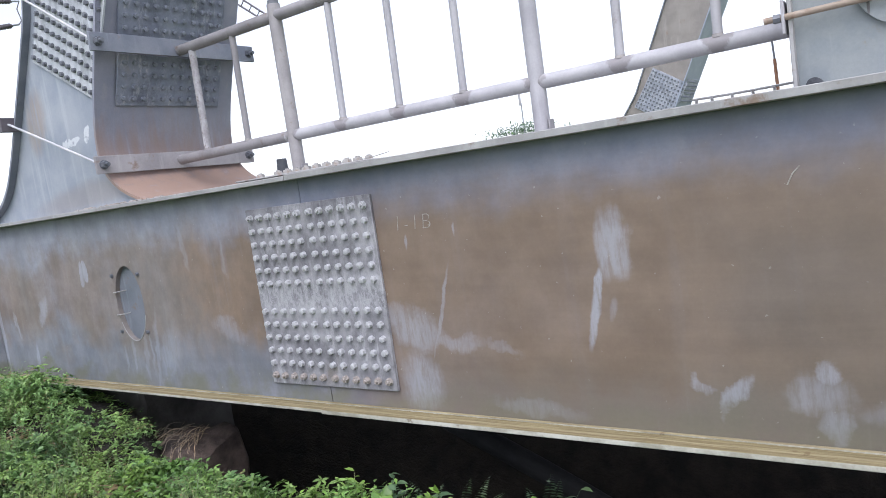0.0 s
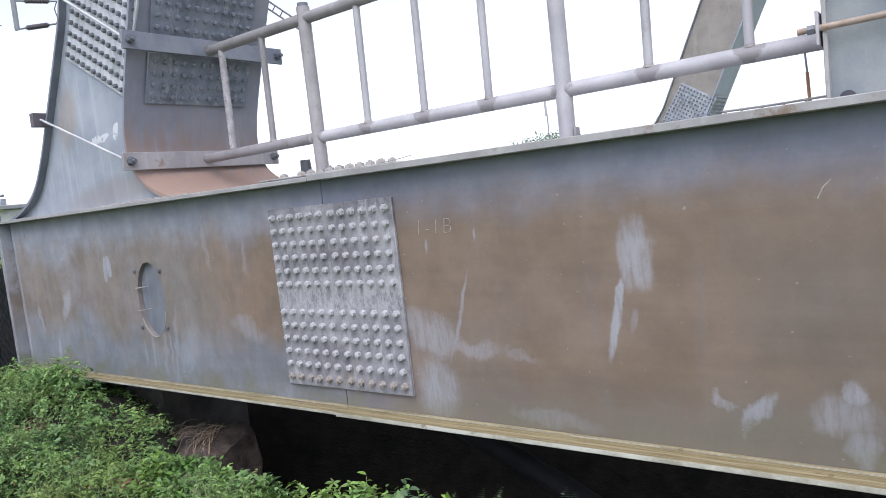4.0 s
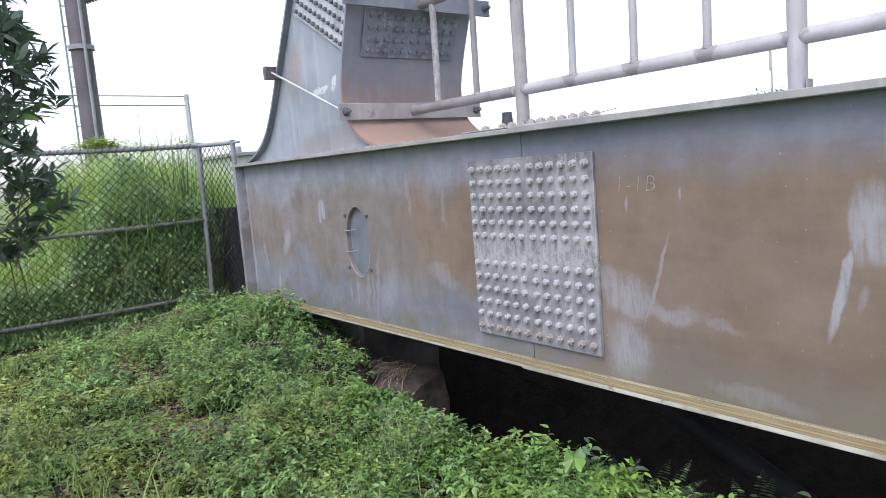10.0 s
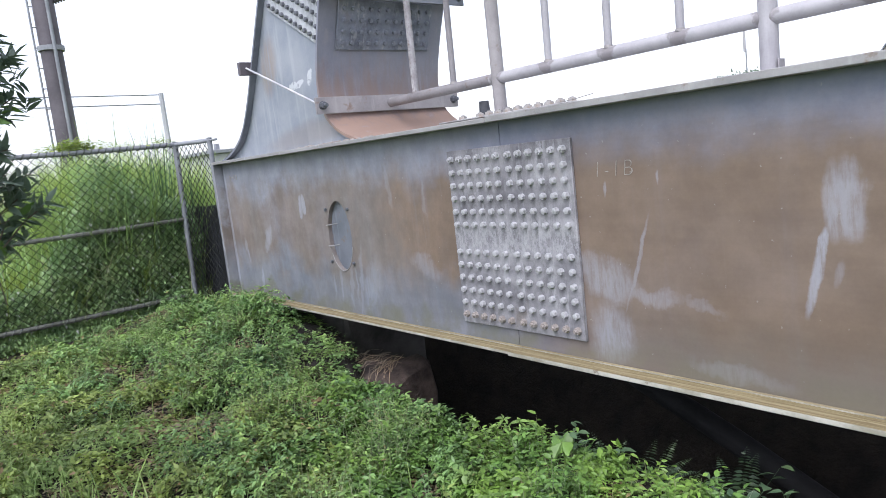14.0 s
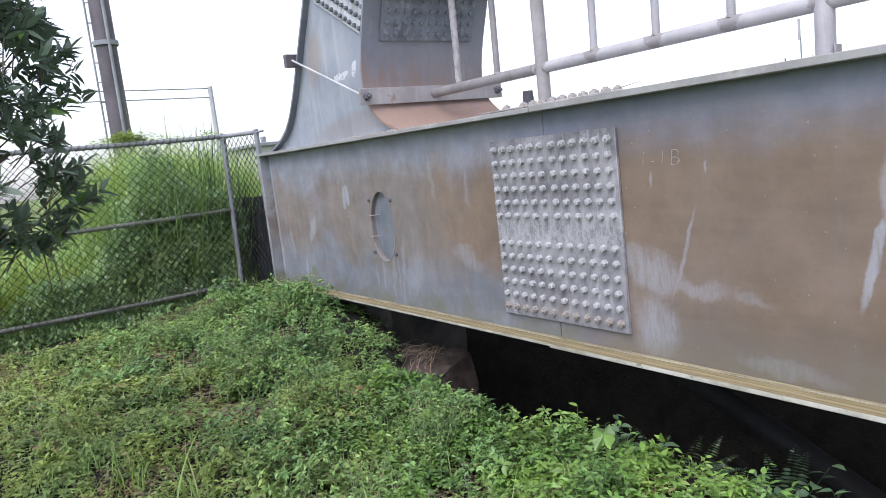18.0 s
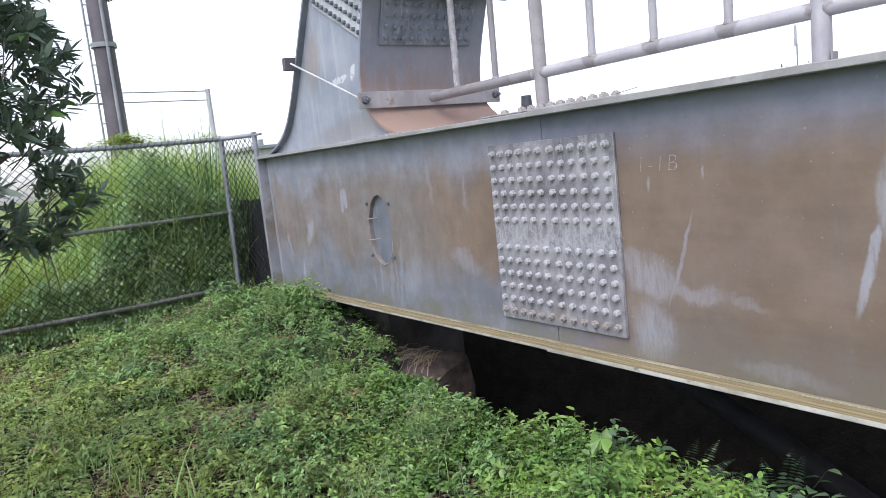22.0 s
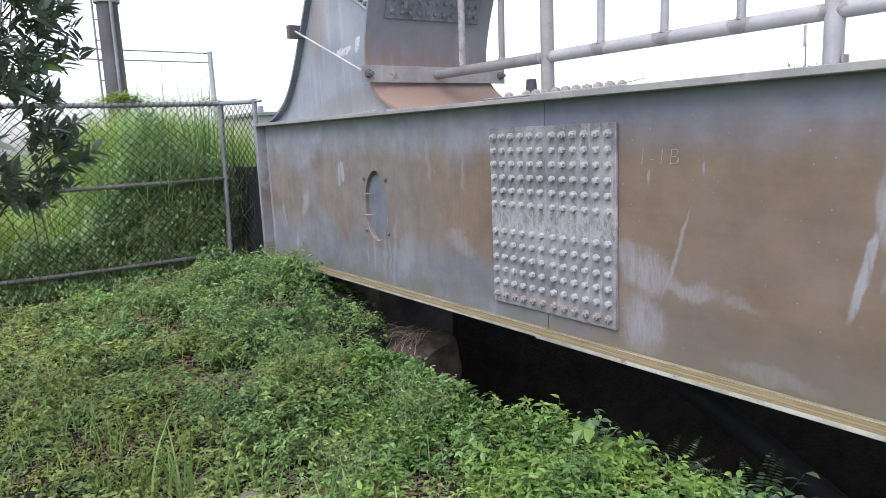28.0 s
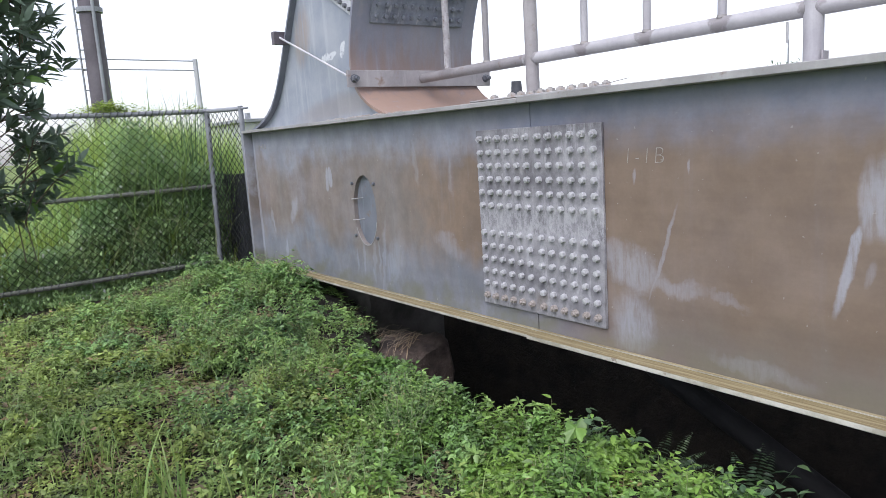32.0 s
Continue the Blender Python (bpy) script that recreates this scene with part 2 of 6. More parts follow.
    # chalky runs and blotches: centre, direction, half length, half width, softness, crispness, strength
    east_marks = [((2.595, 0.135), -44, 0.085, 0.026, 0.98, 0, 0.7), ((2.72, 0.08), 60, 0.12, 0.034, 0.98, 0, 0.7), ((3.0, 0.1), 10, 0.13, 0.09, 0.98, 0, 0.5), ((3.045, 0.19), 80, 0.065, 0.045, 0.95, 0, 0.7), ((3.06, -0.02), 85, 0.09, 0.06, 0.95, 0, 0.5), ((3.4, 0.05), 0, 0.3, 0.08, 0.98, 0, 0.4)]
    middle_marks = [((2.275, 0.72), 90, 0.16, 0.085, 0.95, 0, 0.8), ((2.305, 0.70), 90, 0.14, 0.045, 0.95, 1, 0.7), ((2.23, 0.72), 92, 0.165, 0.045, 0.95, 1, 0.8), ((2.185, 0.545), 80, 0.1, 0.022, 0.7, 1, 1.0), ((2.155, 0.42), 76, 0.17, 0.023, 0.8, 1, 0.9), ((2.24, 0.44), 75, 0.06, 0.018, 0.95, 1, 0.4)]
    plate_marks = [((1.325, 0.43), 71, 0.27, 0.012, 0.8, 1, 0.6), ((1.12, 0.35), -14, 0.22, 0.115, 0.99, 0, 0.72), ((1.37, 0.285), -6, 0.22, 0.05, 0.99, 0, 0.5), ((1.66, 0.245), -8, 0.12, 0.03, 0.99, 0, 0.36), ((1.14, 0.06), 88, 0.21, 0.14, 0.98, 0, 0.8), ((1.82, -0.045), -6, 0.26, 0.055, 0.99, 0, 0.32), ((1.167, 0.8), 88, 0.045, 0.01, 0.9, 1, 0.7), ((1.467, 0.85), 88, 0.035, 0.008, 0.9, 1, 0.6)]
    hatch_marks = [((-1.62, 0.1), 84, 0.14, 0.022, 0.98, 0, 0.4), ((-1.28, 0.14), 88, 0.16, 0.02, 0.98, 0, 0.4), ((-1.5, 0.13), 84, 0.18, 0.026, 0.98, 0, 0.45), ((-1.36, 0.1), 86, 0.2, 0.026, 0.98, 0, 0.45), ((-1.2, 0.17), 80, 0.34, 0.03, 0.98, 0, 0.45), ((-1.05, 0.15), 60, 0.25, 0.1, 0.98, 0, 0.5), ((-0.36, 0.33), -14, 0.2, 0.07, 0.98, 0, 0.5), ((-0.71, 0.88), 96, 0.18, 0.035, 0.98, 0, 0.4), ((-0.3, 0.8), 90, 0.13, 0.025, 0.98, 0, 0.35)]
    west_marks = [((-1.975, 0.775), 92, 0.085, 0.036, 0.35, 1, 0.9), ((-2.03, 0.755), 88, 0.095, 0.034, 0.35, 1, 0.85), ((-2.76, 0.46), 50, 0.15, 0.07, 0.95, 0, 0.7), ((-3.25, 0.35), 110, 0.15, 0.03, 0.9, 0, 0.6), ((-2.99, 0.07), 80, 0.13, 0.035, 0.9, 1, 0.8), ((-3.555, 0.55), 91, 0.72, 0.028, 0.6, 1, 0.75)]
    chalk = 0.0
    for centre, along, hl, hw, soft, crisp, force in (*east_marks, *middle_marks, *plate_marks, *hatch_marks, *west_marks):
        one = stain(n, at_fine if crisp else at, centre, along, hl, hw, soft)
        chalk = n.math("MAXIMUM", n.math("MULTIPLY", one, force), chalk)
    chalk = n.math("MULTIPLY", chalk, n.ramp(n.noise(10, 6, 0.7, n.where((3.5, 1, 0.6))), 0.28, 0.60, 0.30, 0.95))
    col = n.mix(n.math("MULTIPLY", chalk, 0.60), col, WEB_CHALK)
    # moss and dirt above the lower flange, fine grain
    moss = n.math("MULTIPLY", n.ramp(z, 0.06, -0.09), n.ramp(cloud, 0.32, 0.58))
    col = n.mix(n.math("MULTIPLY", moss, n.ramp(x, 1.6, 0.4, 0.2, 0.55)), col, (0.135, 0.135, 0.062))
    specks = n.ramp(n.noise(38, 2, 0.5), 0.70, 0.76)
    col = n.mix(n.math("MULTIPLY", specks, 0.35), col, (0.42, 0.42, 0.40))
    col = n.mix(0.22, col, n.mix(fine, (0.6, 0.6, 0.6), (1.4, 1.4, 1.4)), "MULTIPLY")
    n.bump(n.math("ADD", n.math("MULTIPLY", n.noise(2.2, 2), 2.0), n.math("MULTIPLY", fine, 0.12)), 0.25, 0.01)
    return n.done(col, n.ramp(cloud, 0.3, 0.7, 0.52, 0.68))


def metal_paint(name, a, b, rust=0.0, rust_color=(0.21, 0.11, 0.065), rough=0.55, streak=0.3, scale=1.0):
    """Old paint or zinc in two tones, with vertical streaks, grain and rust breaking through."""
    n = Nodes(name)
    cloud = n.noise(4.0 * scale, 6, 0.62)
    runs = n.noise(1.6 * scale, 6, 0.62, n.where((9, 9, 1.0)))
    fine = n.noise(90, 3, 0.7)
    col = n.mix(n.ramp(cloud, 0.3, 0.7), a, b)
    light = tuple(min(1, c * 1.45 + 0.04) for c in b)
    col = n.mix(n.math("MULTIPLY", n.ramp(runs, 0.54, 0.74), streak), col, light)
    if rust:
        spot = n.ramp(n.noise(7 * scale, 6, 0.7), 0.64 - 0.3 * rust, 0.78 - 0.3 * rust)
        col = n.mix(n.math("MULTIPLY", spot, 0.85), col, rust_color)
    col = n.mix(0.25, col, n.mix(fine, (0.55, 0.55, 0.55), (1.45, 1.45, 1.45)), "MULTIPLY")
    n.bump(n.math("ADD", cloud, n.math("MULTIPLY", fine, 0.2)), 0.25, 0.004)
    return n.done(col, n.ramp(cloud, 0.3, 0.7, rough - 0.08, rough + 0.12))


def zinc_plate(name, a, b):
    """Splice plates: rough grey metal, scratched and smeared pale."""
    n = Nodes(name)
    cloud = n.noise(6, 7, 0.68)
    runs = n.noise(2.5, 6, 0.66, n.where((6, 6, 1.3)))
    scratch = n.noise(9, 5, 0.75, n.where((3.0, 3.0, 1.0)))
    fine = n.noise(120, 3, 0.7)
    col = n.mix(n.ramp(cloud, 0.32, 0.68), a, b)
    z = n.node("ShaderNodeSeparateXYZ", 2, Vector=n.where())
    bare = n.math("MULTIPLY", n.ramp(n.math("ABSOLUTE", n.math("SUBTRACT", z, 0.55)), 0.16, 0.04), n.ramp(n.noise(26, 5, 0.75, n.where((1.6, 1, 0.8))), 0.42, 0.58))
    soot = n.math("MULTIPLY", n.ramp(n.noise(4.3, 6, 0.7, n.where((1.4, 1, 0.8))), 0.46, 0.66), n.ramp(n.noise(31, 4, 0.7), 0.3, 0.6, 0.3, 0.75))
    col = n.mix(soot, col, tuple(0.52 * c for c in a))
    smear = n.math("MAXIMUM", bare, n.math("MULTIPLY", n.ramp(runs, 0.50, 0.66), n.ramp(scratch, 0.42, 0.58)))
    col = n.mix(n.math("MULTIPLY", smear, 0.5), col, (0.49, 0.49, 0.52))
    col = n.mix(n.math("MULTIPLY", n.ramp(n.noise(3.1, 5), 0.62, 0.75), 0.35), col, (0.20, 0.15, 0.11))
    col = n.mix(0.3, col, n.mix(fine, (0.5, 0.5, 0.5), (1.5, 1.5, 1.5)), "MULTIPLY")
    n.bump(n.math("ADD", cloud, n.math("MULTIPLY", fine, 0.3)), 0.3, 0.004)
    return n.done(col, 0.62)


def foliage(name, dark, light, pale=None, rough=0.5, kinds=0.40):
    """Leaves that differ one by one, and patch by patch."""
    n = Nodes(name)
    island = n.node("ShaderNodeNewGeometry", 8)
    patch = n.noise(1.3, 4)
    tuft = n.noise(6.5, 3)
    both = n.math("ADD", n.math("MULTIPLY", n.ramp(patch, 0.3, 0.7), 0.25), n.math("MULTIPLY", n.ramp(tuft, 0.32, 0.68), 0.30))
    col = n.mix(n.math("ADD", n.math("MULTIPLY", island, 0.45), both), dark, light)
    # kinds of plants: bluish in some patches, yellowish in others
    kind = n.ramp(n.noise(2.7, 4, 0.6), 0.36, 0.64)
    col = n.mix(kinds, col, n.mix(kind, (0.72, 0.92, 1.18), (1.26, 1.10, 0.72)), "MULTIPLY")
    if pale:
        col = n.mix(n.ramp(island, 0.965, 0.985), col, pale)
    n.put(n.bsdf.inputs["Base Color"], col)
    n.put(n.bsdf.inputs["Roughness"], rough)
    n.put(n.bsdf.inputs["Specular IOR Level"], 0.5)
    glow = n.node("ShaderNodeBsdfTranslucent", 0, Color=col)
    both = n.node("ShaderNodeMixShader", 0, Fac=0.22, i1=n.bsdf.outputs[0], i2=glow)
    n.t.links.new(both, n.t.nodes["Material Output"].inputs["Surface"])
    return n.m


def plain(name, a, b, scale=8.0, rough=0.8, bump=0.4, distance=0.02, stretch=(1, 1, 1)):
    n = Nodes(name)
    at = n.where(stretch)
    cloud = n.noise(scale, 6, 0.62, at)
    fine = n.noise(scale * 9, 4, 0.7, at)
    col = n.mix(n.ramp(cloud, 0.3, 0.7), a, b)
    col = n.mix(0.35, col, n.mix(fine, (0.45, 0.45, 0.45), (1.55, 1.55, 1.55)), "MULTIPLY")
    n.bump(n.math("ADD", cloud, n.math("MULTIPLY", fine, 0.4)), bump, distance)
    return n.done(col, rough)


def mossy_flange():
    """Lower flange: ochre algae on top with streaks along it, paler bare paint on the rim."""
    n = Nodes("mossy_flange")
    along = n.noise(3.0, 6, 0.65, n.where((1.2, 30, 6)))
    cloud = n.noise(5.0, 6, 0.65)
    fine = n.noise(80, 4, 0.7)
    up = n.node("ShaderNodeSeparateXYZ", 2, Vector=n.node("ShaderNodeNewGeometry", 1))
    ochre = n.mix(n.ramp(along, 0.35, 0.65), (0.140, 0.108, 0.052), (0.250, 0.208, 0.112))
    y = n.node("ShaderNodeSeparateXYZ", 1, Vector=n.where())
    worn = n.ramp(n.math("ABSOLUTE", n.math("ADD", n.math("ADD", y, 0.062), n.math("MULTIPLY", n.math("SUBTRACT", cloud, 0.5), 0.03))), 0.012, 0.002)
    ochre = n.mix(n.math("MULTIPLY", worn, 0.4), ochre, (0.36, 0.31, 0.20))
    rim = n.mix(n.ramp(cloud, 0.35, 0.65), (0.30, 0.285, 0.225), (0.50, 0.49, 0.43))
    col = n.mix(n.ramp(up, 0.3, 0.8), rim, ochre)
    col = n.mix(n.math("MULTIPLY", n.ramp(n.noise(12, 5, 0.7), 0.62, 0.72), 0.7), col, (0.12, 0.075, 0.035))
    col = n.mix(0.3, col, n.mix(fine, (0.5, 0.5, 0.5), (1.5, 1.5, 1.5)), "MULTIPLY")
    n.bump(n.math("ADD", along, n.math("MULTIPLY", fine, 0.3)), 0.4, 0.006)
    return n.done(col, 0.75)


def arch_soffit():
    """Soffit of the rib: dark blue-grey above, rust-orange bleeding out towards the foot."""
    n = Nodes("arch_soffit_paint")
    p = n.where()
    z = n.node("ShaderNodeSeparateXYZ", 2, Vector=p)
    cloud = n.noise(3.0, 6, 0.62)
    runs = n.noise(2.0, 6, 0.62, n.where((6, 6, 0.7)))
    fine = n.noise(90, 3, 0.7)
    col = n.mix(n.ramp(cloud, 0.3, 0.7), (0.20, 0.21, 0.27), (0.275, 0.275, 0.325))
    level = n.math("ADD", z, n.math("MULTIPLY", n.math("SUBTRACT", runs, 0.5), 0.7))
    col = n.mix(n.ramp(level, 1.95, 1.50, 0.0, 0.85), col, (0.25, 0.175, 0.145))
    col = n.mix(n.ramp(level, 1.50, 1.36, 0.0, 0.8), col, (0.315, 0.215, 0.170))
    col = n.mix(n.math("MULTIPLY", n.ramp(runs, 0.55, 0.7), 0.3), col, (0.36, 0.33, 0.33))
    col = n.mix(0.25, col, n.mix(fine, (0.55, 0.55, 0.55), (1.45, 1.45, 1.45)), "MULTIPLY")
    n.bump(n.math("ADD", cloud, n.math("MULTIPLY", fine, 0.2)), 0.2, 0.004)
    return n.done(col, 0.5)


def arch_side():
    """Side of the rib: blue-grey with pale runs, a brown bloom and a smear of light paint."""
    n = Nodes("arch_side_paint")
    p = n.where()
    wob = n.vec("SUBTRACT", n.noise(6.0, 5, 0.65, out=1), (0.5, 0.5, 0.5))
    at = n.vec("MULTIPLY_ADD", wob, (0.10, 0.0, 0.10))
    n.put(at.node.inputs[2], p)
    cloud = n.noise(2.4, 6, 0.62)
    runs = n.noise(1.6, 6, 0.62, n.where((8, 8, 0.6)))
    fine = n.noise(90, 3, 0.7)
    col = n.mix(n.ramp(cloud, 0.3, 0.7), (0.235, 0.268, 0.325), (0.33, 0.352, 0.395))
    col = n.mix(n.math("MULTIPLY", n.ramp(runs, 0.50, 0.70), 0.5), col, (0.42, 0.44, 0.47))
    bloom = n.math("MULTIPLY", stain(n, at, (-2.32, 1.98), 70, 0.28, 0.16, 0.95), n.ramp(runs, 0.35, 0.6))
    col = n.mix(n.math("MULTIPLY", bloom, 0.6), col, (0.30, 0.22, 0.15))
    bloom2 = stain(n, at, (-1.75, 1.35), 5, 0.9, 0.12, 0.95)
    col = n.mix(n.math("MULTIPLY", bloom2, 0.5), col, (0.24, 0.21, 0.19))
    smear = n.math("MAXIMUM", stain(n, at, (-1.86, 1.765), 5, 0.12, 0.028, 0.3), stain(n, at, (-1.63, 1.80), 65, 0.07, 0.03, 0.3))
    col = n.mix(n.math("MULTIPLY", smear, n.ramp(n.noise(20, 4, 0.7), 0.3, 0.5)), col, (0.56, 0.58, 0.61))
    col = n.mix(0.2, col, n.mix(fine, (0.6, 0.6, 0.6), (1.4, 1.4, 1.4)), "MULTIPLY")
    n.bump(n.math("ADD", cloud, n.math("MULTIPLY", fine, 0.15)), 0.2, 0.004)
    return n.done(col, 0.5)


def flaking_disc():
    """Access cover: grey-blue paint, flaked white in the middle, dark runs under its bolts."""
    n = Nodes("flaking_disc_paint")
    p = n.where()
    cloud = n.noise(6, 6, 0.62)
    fine = n.noise(90, 3, 0.7)
    col = n.mix(n.ramp(cloud, 0.3, 0.7), (0.21, 0.235, 0.255), (0.30, 0.32, 0.325))
    flake = n.math("MULTIPLY", stain(n, p, (3.40, 1.64), 80, 0.16, 0.085, 0.8), n.ramp(n.noise(34, 5, 0.75), 0.44, 0.54))
    col = n.mix(n.math("MULTIPLY", flake, 0.9), col, (0.60, 0.63, 0.65))
    for i in range(8):
        an = radians(200 + 45 * i)
        run = stain(n, p, (3.385 + 0.147 * math.cos(an), 1.575 + 0.147 * math.sin(an)), 90, 0.042, 0.006, 0.8)
        col = n.mix(n.math("MULTIPLY", run, 0.7), col, (0.07, 0.05, 0.05))
    col = n.mix(0.25, col, n.mix(fine, (0.55, 0.55, 0.55), (1.45, 1.45, 1.45)), "MULTIPLY")
    n.bump(n.math("ADD", flake, n.math("MULTIPLY", fine, 0.2)), 0.3, 0.003)
    return n.done(col, 0.5)


def rail_paint():
    """Rail paint, burnt grey round the weld of each baluster."""
    n = Nodes("welded_rail_paint")
    p = n.where()
    x = n.node("ShaderNodeSeparateXYZ", 0, Vector=p)
    z = n.node("ShaderNodeSeparateXYZ", 2, Vector=p)
    cloud = n.noise(7, 6, 0.65)
    edge = n.noise(30, 4, 0.6)
    fine = n.noise(120, 3, 0.7)
    col = n.mix(n.ramp(cloud, 0.3, 0.7), (0.335, 0.325, 0.35), (0.43, 0.42, 0.44))
    turn = n.math("FRACT", n.math("DIVIDE", n.math("ADD", x, 0.994 + 0.4565 * 10.5), 0.4565))
    off = n.math("MULTIPLY", n.math("ABSOLUTE", n.math("SUBTRACT", turn, 0.5)), 0.4565)
    # narrower towards the underside
    reach = n.math("ADD", n.math("MULTIPLY", n.math("SUBTRACT", z, 1.53), 0.55), n.math("ADD", 0.020, n.math("MULTIPLY", edge, 0.065)))
    burn = n.math("MULTIPLY", n.ramp(n.math("SUBTRACT", reach, off), -0.008, 0.010), n.ramp(n.noise(22, 5, 0.7), 0.26, 0.46, 0.35, 1.0))
    col = n.mix(n.math("MULTIPLY", burn, 0.85), col, (0.215, 0.20, 0.205))
    col = n.mix(n.math("MULTIPLY", n.ramp(n.noise(16, 5, 0.7), 0.66, 0.74), 0.6), col, (0.22, 0.17, 0.14))
    col = n.mix(0.2, col, n.mix(fine, (0.6, 0.6, 0.6), (1.4, 1.4, 1.4)), "MULTIPLY")
    n.bump(n.math("ADD", cloud, n.math("MULTIPLY", fine, 0.2)), 0.2, 0.003)
    return n.done(col, 0.5)


def soil():
    """Brown soil, grown over with low green beyond the fence and behind the girder."""
    n = Nodes("soil")
    p = n.where()
    x = n.node("ShaderNodeSeparateXYZ", 0, Vector=p)
    y = n.node("ShaderNodeSeparateXYZ", 1, Vector=p)
    cloud = n.noise(5, 6, 0.62)
    big = n.noise(0.7, 5, 0.6)
    fine = n.noise(45, 4, 0.7)
    # near-black tone overall, so the pit's shade sits in the soil colour
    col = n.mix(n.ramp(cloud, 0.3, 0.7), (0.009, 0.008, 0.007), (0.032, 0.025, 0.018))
    green = n.mix(n.ramp(big, 0.3, 0.7), (0.075, 0.115, 0.025), (0.155, 0.20, 0.055))
    wave = n.math("MULTIPLY", n.math("SUBTRACT", n.noise(1.6, 5), 0.5), 3.0)
    over = n.math("MAXIMUM", n.ramp(x, -4.9, -5.6), n.ramp(y, 2.2, 3.2))
    over = n.math("MAXIMUM", over, n.math("MULTIPLY", n.ramp(n.math("ADD", y, wave), -1.6, -3.2), n.ramp(n.math("ADD", x, wave), 2.4, 4.2)))
    over = n.math("MAXIMUM", over, n.ramp(n.math("ADD", y, wave), -4.0, -5.6))
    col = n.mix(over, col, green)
    col = n.mix(0.35, col, n.mix(fine, (0.45, 0.45, 0.45), (1.55, 1.55, 1.55)), "MULTIPLY")
    n.bump(n.math("ADD", cloud, n.math("MULTIPLY", fine, 0.4)), 0.8, 0.05)
    return n.done(col, 0.95)


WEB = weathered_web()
ARCH_SIDE = arch_side()
RAIL = rail_paint()
DISC = flaking_disc()
FLANGE = metal_paint("flange_paint", (0.26, 0.255, 0.255), (0.35, 0.345, 0.345), 0.25, (0.17, 0.11, 0.07))
FLANGE_LOW = mossy_flange()
ARCH = metal_paint("arch_paint", (0.20, 0.225, 0.27), (0.29, 0.30, 0.325), 0.12, (0.24, 0.15, 0.10), 0.5, 0.55, 0.6)
ARCH_IN = arch_soffit()
# splice plate toned down for the shade between its bolts
PLATE = zinc_plate("splice_plate_zinc", (0.175, 0.170, 0.190), (0.335, 0.330, 0.350))
PLATE_TWIN = zinc_plate("far_splice_plate", (0.25, 0.27, 0.32), (0.34, 0.36, 0.41))
PLATE_PALE = zinc_plate("pale_splice_plate", (0.40, 0.42, 0.45), (0.55, 0.57, 0.60))
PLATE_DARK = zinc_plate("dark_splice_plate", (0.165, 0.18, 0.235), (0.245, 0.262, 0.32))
# bolts paler than the plate, their lit faces put into the tone
BOLT = metal_paint("bolt_zinc", (0.36, 0.36, 0.38), (0.50, 0.50, 0.52), 0.2, rough=0.45)
BOLT_DARK = metal_paint("bolt_dark", (0.10, 0.11, 0.13), (0.17, 0.175, 0.20), 0.1, rough=0.5)
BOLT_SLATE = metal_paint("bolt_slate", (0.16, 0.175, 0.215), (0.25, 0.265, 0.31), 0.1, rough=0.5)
BOLT_RUST = metal_paint("bolt_rust", (0.27, 0.235, 0.215), (0.36, 0.335, 0.32), 0.25, (0.24, 0.15, 0.11), rough=0.75)
PIPE = metal_paint("rail_paint", (0.32, 0.31, 0.335), (0.41, 0.40, 0.42), 0.12, (0.22, 0.17, 0.14), 0.5, 0.2)
PIPE_OLD = metal_paint("dirty_rail_paint", (0.20, 0.19, 0.20), (0.29, 0.275, 0.285), 0.3, (0.17, 0.125, 0.10), 0.6, 0.25)
COLLAR = metal_paint("weld_primer", (0.22, 0.21, 0.21), (0.30, 0.28, 0.27), 0.35, (0.20, 0.14, 0.11), 0.7)
BAR = metal_paint("clamp_steel", (0.25, 0.238, 0.25), (0.36, 0.34, 0.35), 0.22, (0.23, 0.155, 0.115), 0.6)
BAR_DARK = metal_paint("clamp_steel_dark", (0.145, 0.16, 0.20), (0.225, 0.235, 0.27), 0.1, (0.22, 0.14, 0.10), 0.6)
ROD = metal_paint("rod_zinc", (0.38, 0.39, 0.42), (0.48, 0.48, 0.50), 0.1)
STAKE = metal_paint("stake_rust", (0.30, 0.15, 0.085), (0.42, 0.24, 0.15), 0.2)
ROD_RUST = metal_paint("rod_rust", (0.215, 0.165, 0.13), (0.31, 0.25, 0.20), 0.35)
BOLT_BLACK = metal_paint("bolt_black_rust", (0.045, 0.030, 0.030), (0.085, 0.055, 0.050), 0.3, (0.12, 0.06, 0.04), rough=0.8, streak=0.05)
RIB_BROWN = metal_paint("rib_brown_paint", (0.20, 0.18, 0.17), (0.27, 0.245, 0.23), 0.1, (0.22, 0.15, 0.11), 0.55, 0.3, 0.6)
RIB_BLUE = metal_paint("rib_blue_paint", (0.25, 0.28, 0.36), (0.33, 0.36, 0.43), 0.0, rough=0.5)
HANGER = metal_paint("hanger_paint", (0.175, 0.20, 0.225), (0.25, 0.27, 0.275), 0.1, (0.22, 0.18, 0.13), 0.5, 0.3)
GALV = metal_paint("galvanised_pipe", (0.19, 0.20, 0.225), (0.28, 0.295, 0.32), 0.2, (0.12, 0.10, 0.07))
GALV_DARK = metal_paint("algae_pipe", (0.085, 0.09, 0.07), (0.15, 0.155, 0.135), 0.1, (0.05, 0.05, 0.035), 0.7, 0.1)
TIE = metal_paint("tie_wire", (0.075, 0.08, 0.075), (0.14, 0.15, 0.14), 0.0, streak=0.0)
WIRE = metal_paint("fence_wire", (0.012, 0.014, 0.012), (0.028, 0.031, 0.028), 0.0, rough=0.8, streak=0.0)
